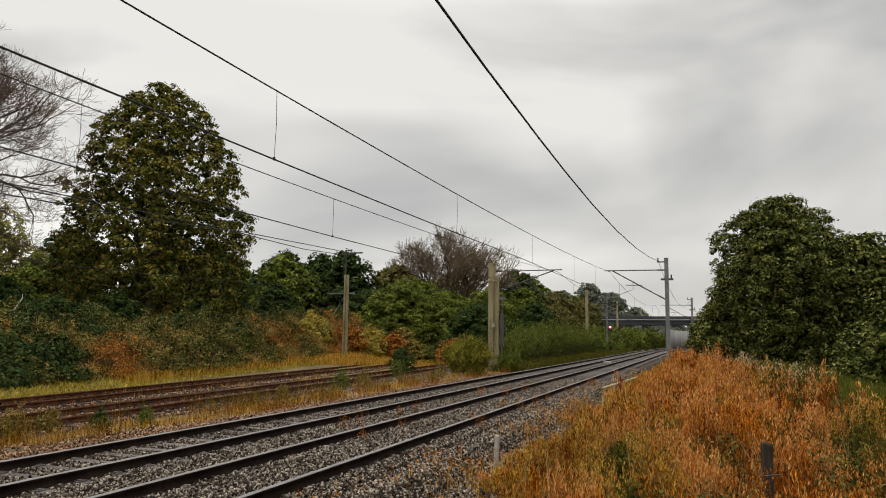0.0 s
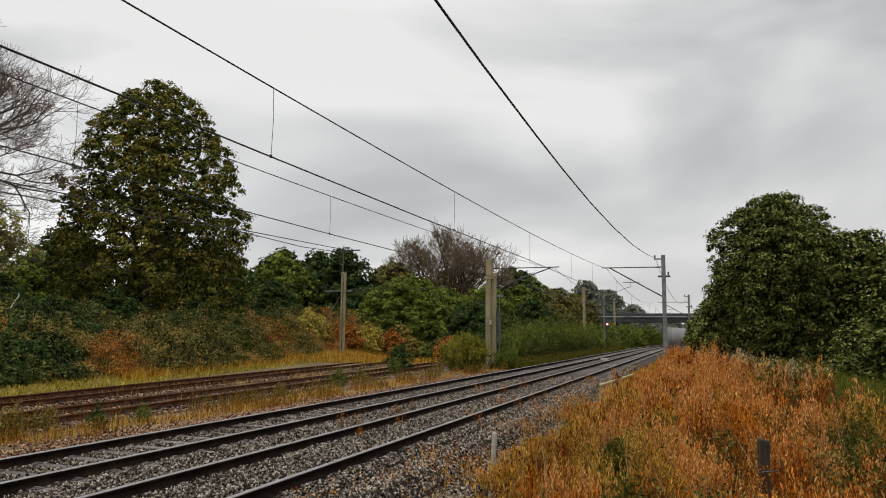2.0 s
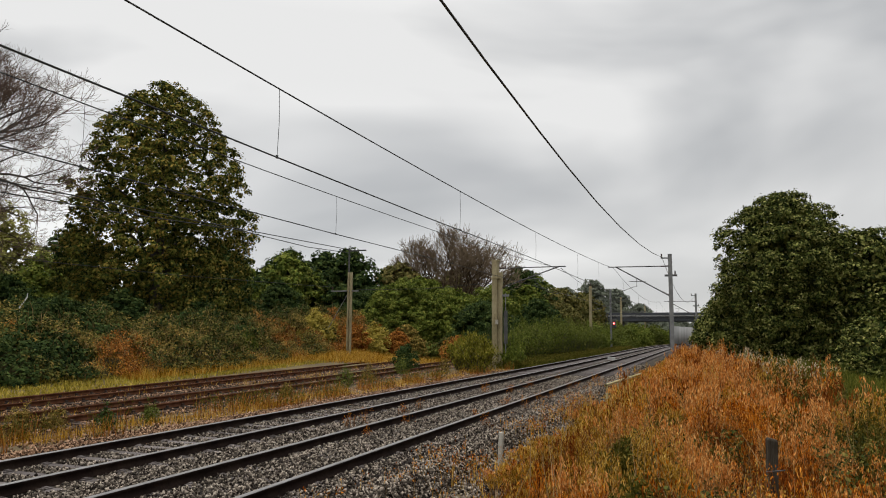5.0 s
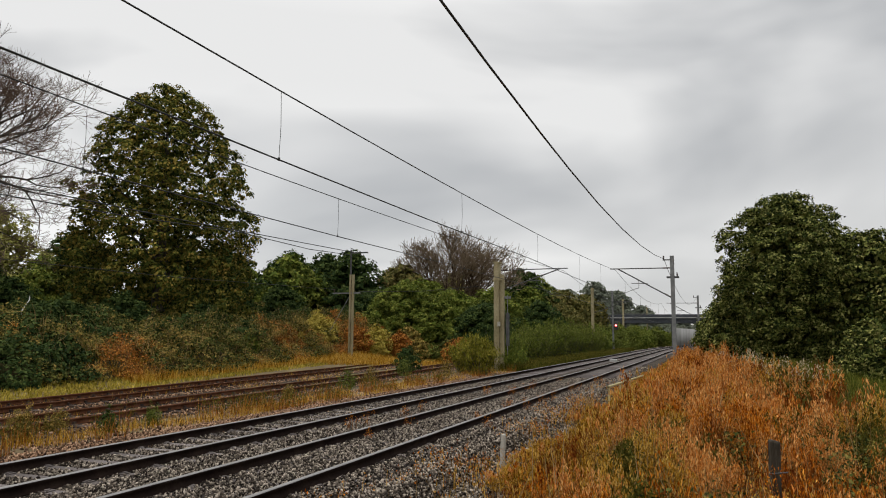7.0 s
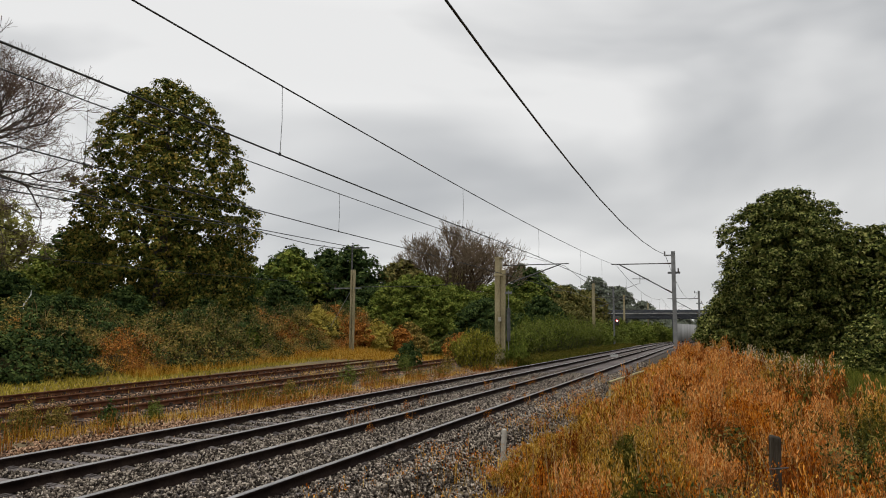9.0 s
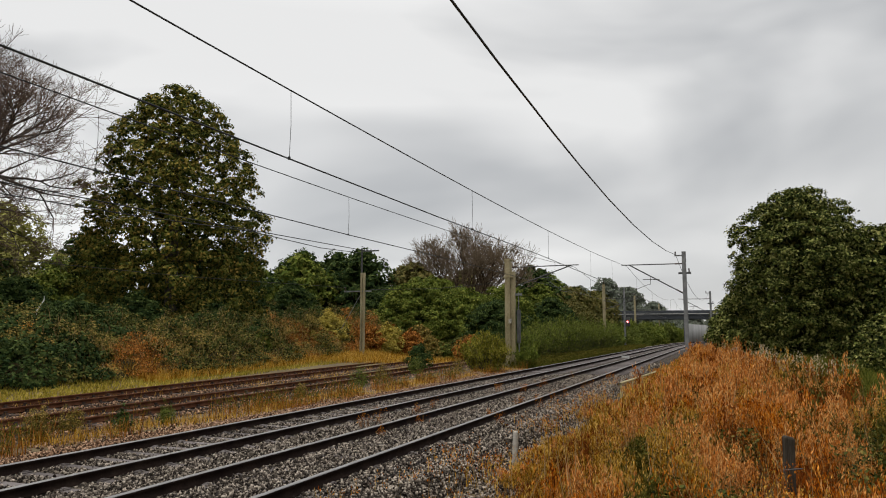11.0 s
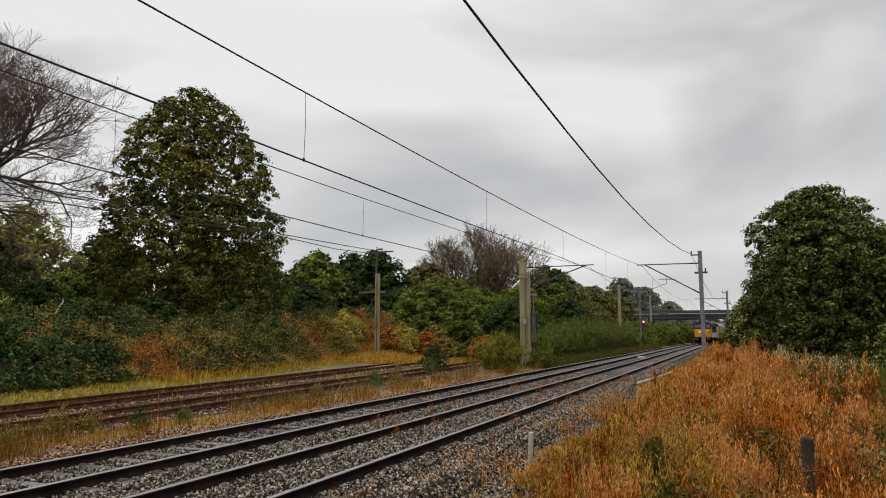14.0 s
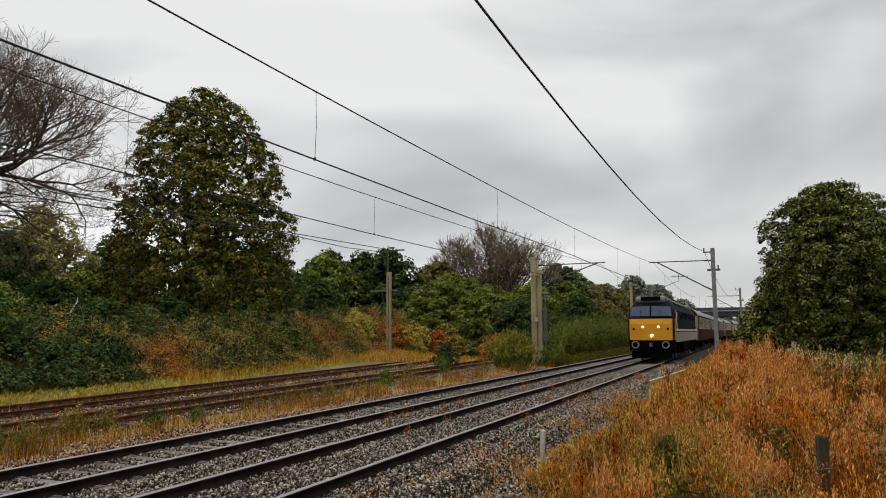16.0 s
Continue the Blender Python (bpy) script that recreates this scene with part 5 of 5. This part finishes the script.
def build_left_grass():
    rng = np.random.default_rng(70)

    def strip(n, x_of, y0, y1, power=1.3):
        y = y0 + (y1 - y0) * rng.random(n) ** power
        x = x_of(y)
        return np.stack([x, y, ground_z(x, y) - .02], 1)
    n = 36000
    p = strip(n, lambda y: -19.2 - .1 * y - .4 + rng.uniform(-4.3, 0, n), 6, 56)
    p = p[p[:, 0] > -26.5]
    blades("verge_grass", 71, p, rng.uniform(.07, .2, len(p)), .022, VERGE_GRASS, "short yellow-green grass verge beyond the sidings", "grass", .7)
    n = 34000
    p = strip(n, lambda y: -20.5 - .1 * y + rng.uniform(-3.4, .4, n) + np.clip(y - 41, 0, 99) * .55 * rng.random(n), 24, 64, .9)
    blades("long_grass", 73, p, rng.uniform(.2, .5, len(p)), .012, STRAW, "long straw-coloured grass below the bank", "grass", .5)
    n = 13000
    p = strip(n, lambda y: rng.uniform(-13.5, -11.9, n) - np.clip(y - 12, 0, 60) * .04 * rng.random(n), 5, 48)
    p = p[np.array([noise.noise((a * .8, b * .35, 4.0)) for a, b in zip(p[:, 0], p[:, 1])]) > -.05]
    blades("trackside_grass", 75, p, rng.uniform(.08, .3, len(p)), .0055, STRAW, "dry yellow grass between track and siding", "grass", .5)
    n = 8500
    p = strip(n, lambda y: rng.uniform(-13.6, -11.7, n), 5, 46)
    p = p[np.array([noise.noise((a * .9 + 4, b * .5, 1.0)) for a, b in zip(p[:, 0], p[:, 1])]) > .15]
    blades("trackside_weeds", 77, p, rng.uniform(.2, .65, len(p)), .008, RUST_LEAF, "rusty weeds between track and siding", "weeds", .4, 7, .02, GREEN_GRASS, "green leaves of trackside weeds")
    n = 9000
    p = strip(n, lambda y: rng.uniform(-13.6, -11.3, n), 46, 120, 1.2)
    blades("scrub_grass", 83, p, rng.uniform(.2, .7, n), .014, GREEN_GRASS, "rank grass along the foot of the trackside scrub", "grass", .6, 4, .05, WEED_LEAF, "small leaves in the rank grass")
    n = 7000
    p = strip(n, lambda y: rng.uniform(-19, -14, n) - .08 * y, 5, 48)
    p = p[np.array([noise.noise((a * .6 + 2, b * .4, 6.0)) for a, b in zip(p[:, 0], p[:, 1])]) > .12]
    p[:, 2] = -.42
    blades("siding_grass", 79, p, rng.uniform(.08, .26, len(p)), .006, STRAW, "dry grass growing through the sidings", "grass", .6)


build_left_grass()


# ---------------------------------------------------------------- train
LOCO_YELLOW = mat("warning_yellow_paint", [(0.50, 0.205, 0.004), (0.58, 0.25, 0.006), (0.64, 0.285, 0.008)], scale=1.5, fine=20, rough=0.4, bump=0.03)
LOCO_DARK = mat("dark_grey_paint", [(0.006, 0.007, 0.008), (0.011, 0.012, 0.014), (0.018, 0.02, 0.022)], scale=1.2, fine=14, rough=0.7, bump=0.05, spec=0.05)
LOCO_PALE = mat("pale_lower_paint", [(0.30, 0.26, 0.25), (0.40, 0.36, 0.35)], scale=1.2, fine=14, rough=0.5, bump=0.03)
CAB_ROOF = mat("grey_cab_roof_paint", [(0.10, 0.105, 0.11), (0.17, 0.175, 0.18)], scale=1.5, fine=14, rough=0.5, bump=0.03)
LOCO_STRIPE = mat("white_stripe_paint", [(0.62, 0.60, 0.6), (0.74, 0.73, 0.73)], scale=2, fine=14, rough=0.45, bump=0)
UNDERFRAME = mat("oily_underframe", [(0.001, 0.001, 0.001), (0.003, 0.0027, 0.0025), (0.008, 0.007, 0.006)], scale=3, fine=20, rough=0.9, spec=0.03)
GLASS_DARK = mat("tinted_glass", [(0.03, 0.042, 0.085), (0.05, 0.068, 0.12)], scale=1, fine=4, rough=0.12, bump=0, spec=0.35)
COACH_CREAM = mat("cream_coach_paint", [(0.27, 0.22, 0.10), (0.34, 0.28, 0.14)], scale=1, fine=12, rough=0.75, bump=0.02, spec=0.03)
COACH_BROWN = mat("umber_coach_paint", [(0.03, 0.014, 0.008), (0.05, 0.024, 0.014)], scale=1, fine=12, rough=0.75, bump=0.02, spec=0.03)
COACH_ROOF = mat("grey_coach_roof", [(0.16, 0.165, 0.17), (0.26, 0.265, 0.27)], scale=1, fine=10, rough=0.6)
BUFFER_STEEL = mat("buffer_steel", [(0.16, 0.155, 0.15), (0.30, 0.29, 0.28)], scale=5, fine=30, rough=0.45, metal=0.6)
HEADLIGHT = glowmat("headlight", (1.0, 0.86, 0.55), 5.0)
MARKER = glowmat("marker_light", (1.0, 0.72, 0.35), 3.0)


def shell(sections, ring):
    """A body skinned over (y, ring of x, z) sections."""
    V, F = [], []
    k = len(ring)
    for y, sx, z_top, dy_top in sections:
        for x, z in ring:
            t = max(0.0, (z - 2.35) / 1.55)
            zz = z if z < 2.35 else 2.35 + (z - 2.35) * (z_top - 2.35) / 1.55
            V.append((x * sx, y + dy_top * t, zz))
    for i in range(len(sections) - 1):
        for j in range(k):
            a, b = i * k + j, i * k + (j + 1) % k
            F.append((a, b, b + k, a + k))
    return V, F


BODY_RING = [(-1.33, 1.10), (-1.35, 1.6), (-1.35, 2.35), (-1.33, 2.95), (-1.20, 3.28), (-.95, 3.6), (-.55, 3.82), (0, 3.90), (.55, 3.82), (.95, 3.6), (1.20, 3.28), (1.33, 2.95), (1.35, 2.35), (1.35, 1.6), (1.33, 1.10)]


def wheel(parent, x, y, r=.57):
    bm = bmesh.new()
    bmesh.ops.create_cone(bm, cap_ends=True, segments=24, radius1=r, radius2=r, depth=.12)
    bmesh.ops.create_cone(bm, cap_ends=True, segments=16, radius1=r * .3, radius2=r * .22, depth=.2)
    part("wheel", bm, STEEL_DARK, parent, m=pose(x, y, r, 0, 90))


def bogie(parent, y, axles, r):
    b = part("bogie", boxed(-1.1, -.92, y - axles[-1] - .7, y + axles[-1] + .7, .5, .85, bevel=.04), UNDERFRAME, parent)
    part("bogie_frame", boxed(.92, 1.1, y - axles[-1] - .7, y + axles[-1] + .7, .5, .85, bevel=.04), UNDERFRAME, b)
    part("bolster", boxed(-.9, .9, y - .5, y + .5, .55, 1.0, bevel=.03), UNDERFRAME, b)
    for a in axles:
        for s in (-1, 1):
            wheel(b, s * .78, y + a, r)
            part("axle_box", boxed(s * 1.0 - .14 if s < 0 else .98, s * 1.0 + .02 if s < 0 else 1.16, y + a - .17, y + a + .17, .4, .78, bevel=.03), UNDERFRAME, b)


def build_loco():
    """Diesel locomotive; its front faces -y, its origin lies under the front."""
    t = thing("diesel_locomotive", "dark grey diesel locomotive with a bright yellow front", "locomotive")
    L = 19.3
    # body sides and roof, behind the cabs
    V, F = shell([(1.9, 1, 3.9, 0), (3.5, 1, 3.9, 0), (L - 3.5, 1, 3.9, 0), (L - 1.9, 1, 3.9, 0)], BODY_RING)
    me = mesh_from("body", V, F)
    put("body", me, LOCO_DARK, t)
    for end in (0, 1):
        def fy(y):
            return y if not end else L - y
        # cab shell: nose leans back at the screen
        V, F = shell([(fy(.30), .945, 3.62, (.62 if not end else -.62)), (fy(.42), .985, 3.74, (.6 if not end else -.6)), (fy(1.0), 1, 3.86, (.35 if not end else -.35)), (fy(1.9), 1, 3.9, 0)], BODY_RING)
        n = len(BODY_RING)
        me = mesh_from("cab", V, F)
        cab = put("cab", me, LOCO_DARK, t)
        bm = bmesh.new()
        ring = [bm.verts.new(Vector(V[i])) for i in range(n)]
        bm.faces.new(ring)
        part("cab_front", bm, LOCO_DARK, cab)
        s = -1 if not end else 1
        y0 = fy(.30)
        # yellow lower panel wrapped over the nose
        bm = bmesh.new()
        rows = []
        for z in (1.24, 1.7, 2.2, 2.50):
            row = []
            for x, back in ((-1.365, .62), (-1.31, .14), (-1.2, 0), (0, -.05), (1.2, 0), (1.31, .14), (1.365, .62)):
                t2 = max(0.0, (z - 2.35) / 1.55)
                row.append(bm.verts.new((x, y0 - s * (back + .62 * t2) + s * .035, z)))
            rows.append(row)
        for a, b in zip(rows, rows[1:]):
            for j in range(len(a) - 1):
                bm.faces.new((a[j], a[j + 1], b[j + 1], b[j]))
        pan = part("yellow_panel", bm, LOCO_YELLOW, cab, "bright yellow warning panel")
        # windscreens
        for q in (-1, 1):
            bm = bmesh.new()
            cs = []
            for x, z in ((q * .05, 2.66), (q * 1.21, 2.66), (q * 1.13, 3.22), (q * .05, 3.27)):
                tt = (z - 2.35) / 1.55
                cs.append(bm.verts.new((x, y0 - s * (.62 * tt * .86 + (.10 if abs(x) > .5 else 0)) + s * .06, z)))
            bm.faces.new(cs)
            ex = bmesh.ops.extrude_face_region(bm, geom=list(bm.faces))
            for v in ex["geom"]:
                if isinstance(v, bmesh.types.BMVert):
                    v.co.y += -s * .05
            part("windscreen", bm, GLASS_DARK, cab, "blue-grey reflecting windscreen")
            tubes("wiper", [([(q * .52, y0 - s * .06, 2.64), (q * .60, y0 - s * .17, 3.02)], .010)], UNDERFRAME, cab, 4)
            # side cab windows
            part("cab_window", boxed(q * 1.34 - .02, q * 1.34 + .02, min(fy(.95), fy(1.55)), max(fy(.95), fy(1.55)), 2.45, 3.0, bevel=.015), GLASS_DARK, cab)
            # lamps
            bm = bmesh.new()
            bmesh.ops.create_uvsphere(bm, u_segments=12, v_segments=8, radius=.066)
            part("marker_lamp", bm, MARKER if not end else UNDERFRAME, cab, m=pose(q * .45, y0 + s * .07, 2.02), smooth=True)
            bm = bmesh.new()
            bmesh.ops.create_cone(bm, cap_ends=True, segments=12, radius1=.07, radius2=.07, depth=.05)
            part("tail_lamp", bm, UNDERFRAME, cab, m=pose(q * .98, y0 + s * .03, 1.9, 90))
            # buffers
            bf = tubes("buffer", [([(q * .86, y0 - s * .05, .98), (q * .86, y0 + s * .34, .98)], .1)], UNDERFRAME, cab, 14)
            bm = bmesh.new()
            bmesh.ops.create_cone(bm, cap_ends=True, segments=20, radius1=.22, radius2=.22, depth=.05)
            part("buffer_head", bm, BUFFER_STEEL, bf, m=pose(q * .86, y0 + s * .36, .98, 90))
            bm = bmesh.new()
            bmesh.ops.create_cone(bm, cap_ends=True, segments=20, radius1=.15, radius2=.15, depth=.02)
            part("buffer_face", bm, UNDERFRAME, bf, m=pose(q * .86, y0 + s * .392, .98, 90))
            tubes("brake_hose", [([(q * .42, y0 + s * .1, 1.05), (q * .44, y0 + s * .25, .8), (q * .4, y0 + s * .15, .5)], .03)], UNDERFRAME, cab, 6)
        bm = bmesh.new()
        bmesh.ops.create_uvsphere(bm, u_segments=14, v_segments=10, radius=.088)
        part("headlamp", bm, HEADLIGHT if not end else UNDERFRAME, cab, m=pose(.05, y0 + s * .08, 1.5), smooth=True)
        part("headcode_panel", boxed(-.56, .56, min(fy(.62), fy(1.2)), max(fy(.62), fy(1.2)), 3.60, 3.84, bevel=.03), UNDERFRAME, cab)
        part("roof_dome", boxed(-.92, .92, min(fy(.74), fy(1.9)), max(fy(.74), fy(1.9)), 3.45, 3.86, bevel=.17), CAB_ROOF, cab)
        part("buffer_beam", boxed(-1.25, 1.25, min(fy(.28), fy(.6)), max(fy(.28), fy(.6)), .62, 1.2, bevel=.04), UNDERFRAME, cab)
        part("coupling", boxed(-.08, .08, min(y0 + s * .3, y0), max(y0 + s * .3, y0), .85, 1.08, bevel=.03), STEEL_DARK, cab)
        part("snow_plough", boxed(-1.15, 1.15, min(fy(.35), fy(.5)), max(fy(.35), fy(.5)), .18, .6), UNDERFRAME, cab)
    # livery bands on the sides
    for q in (-1, 1):
        x0, x1 = sorted((q * 1.352, q * 1.372))
        part("lower_band", boxed(x0, x1, .95, L - .95, 1.12, 1.72), LOCO_PALE, t, "pale grey lower body band")
        x0, x1 = sorted((q * 1.353, q * 1.376))
        part("stripe", boxed(x0, x1, .95, L - .95, 1.78, 1.90), LOCO_STRIPE, t, "thin white body stripe")
        for y in (1.72, L - 1.72):
            part("corner_flash", boxed(x0, x1, y - .13, y + .13, 1.9, 2.9), LOCO_STRIPE, t, "white vertical flash behind the cab")
        for y in (2.4, L - 2.4):
            part("cab_door", boxed(x0, x1, y - .3, y + .3, 1.95, 3.0, bevel=.008), LOCO_DARK, t)
        for i in range(6):
            y = 4.6 + i * 2.0
            part("side_grille", boxed(x0, x1, y - .6, y + .6, 2.55, 3.0, bevel=.008), UNDERFRAME, t)
        for i in range(5):
            y = 4.2 + i * 2.4
            bm = bmesh.new()
            box(bm, -.45, .45, y - .7, y + .7, -.02, .03, bevel=.01)
            part("roof_hatch", bm, STEEL_DARK, t, m=Matrix.Translation((q * .85, 0, 3.67)) @ pose(0, 0, 0, 0, q * 32))
    part("roof_fan", boxed(-.6, .6, 8.2, 11.2, 3.84, 3.96, bevel=.04), UNDERFRAME, t)
    part("exhaust", boxed(-.3, .3, 7.0, 7.4, 3.85, 4.0, bevel=.03), UNDERFRAME, t)
    part("fuel_tank", boxed(-1.2, 1.2, 7.6, 11.7, .35, 1.12, bevel=.08), UNDERFRAME, t)
    part("underframe", boxed(-1.25, 1.25, .7, L - .7, .95, 1.13), UNDERFRAME, t)
    for y in (4.1, L - 4.1):
        bogie(t, y, (-1.9, 0, 1.9), .57)
    return t


def build_coach():
    """Passenger coach, origin under its leading end."""
    c = thing("passenger_coach", "umber and cream passenger coach with a grey roof", "coach", group="coaches of the train")
    L = 20.2
    ring = [(-1.30, 1.0), (-1.38, 1.5), (-1.38, 2.1), (-1.36, 2.9), (-1.28, 3.1)]
    part("body", boxed(-1.37, 1.37, 0, L, 1.0, 3.12, bevel=.03), COACH_CREAM, c)
    V, F = [], []
    roof = [(-1.38, 3.05), (-1.30, 3.28), (-1.05, 3.55), (-.6, 3.76), (0, 3.83), (.6, 3.76), (1.05, 3.55), (1.30, 3.28), (1.38, 3.05)]
    for y in (-.02, L + .02):
        V += [(x, y, z) for x, z in roof]
    k = len(roof)
    F = [(j, j + 1, j + 1 + k, j + k) for j in range(k - 1)]
    put("roof", mesh_from("roof", V, F), COACH_ROOF, c)
    for y in (0, L):
        bm = bmesh.new()
        bm.faces.new([bm.verts.new((x, y, z - .01)) for x, z in roof])
        part("end_panel", bm, COACH_BROWN, c)
        part("gangway", boxed(-.5, .5, y - .3 if y == 0 else y, y if y == 0 else y + .3, 1.1, 3.3, bevel=.04), UNDERFRAME, c)
    for q in (-1, 1):
        x0, x1 = sorted((q * 1.371, q * 1.386))
        part("lower_panel", boxed(x0, x1, .02, L - .02, 1.02, 1.95), COACH_BROWN, c, "dark brown lower side panel")
        part("upper_band", boxed(x0, x1, .02, L - .02, 2.98, 3.1), COACH_BROWN, c)
        for i in range(8):
            y = 2.7 + i * 2.11
            part("window", boxed(x0, x1 + .003, y - .62, y + .62, 2.08, 2.84, bevel=.004), GLASS_DARK, c)
        for y in (.8, L - .8):
            part("door", boxed(x0 - .002, x1 + .004, y - .38, y + .38, 1.05, 2.95, bevel=.004), COACH_BROWN, c)
    for i in range(6):
        y = 2.5 + i * 3.0
        part("roof_vent", boxed(-.18, .18, y - .2, y + .2, 3.8, 3.95, bevel=.04), COACH_ROOF, c)
    part("underframe", boxed(-1.2, 1.2, .3, L - .3, .8, 1.02), UNDERFRAME, c)
    part("battery_box", boxed(-1.15, 1.15, 8, 11.5, .35, .82, bevel=.03), UNDERFRAME, c)
    for y in (3.2, L - 3.2):
        bogie(c, y, (-1.3, 1.3), .46)
    return c


loco = build_loco()
first_coach = build_coach()
coaches = [first_coach] + [copy_thing(first_coach, pose(0, 0, 0)) for i in range(5)]
for vehicle in [loco] + coaches:
    vehicle.scale = (1.04, 1.04, 1.04)
FRONT_AT_END, SPEED = 45.3, 41.2


def along(y):
    """The pose on the near track at y."""
    slope = (bend(y + 5) - bend(y - 5)) / 10
    return pose(-5.72 + bend(y), y, 0, 0, 0, -math.degrees(math.atan(slope)))


def motions():
    """The train comes along the near track at a steady speed."""
    times = [i * .25 for i in range(65)]
    starts = [0.0] + [20.7 + 21.6 * i for i in range(len(coaches))]
    for ob, back in zip([loco] + coaches, starts):
        walk(ob, [(t, along(FRONT_AT_END + SPEED * (16.0 - t) + back)) for t in times])


motions()
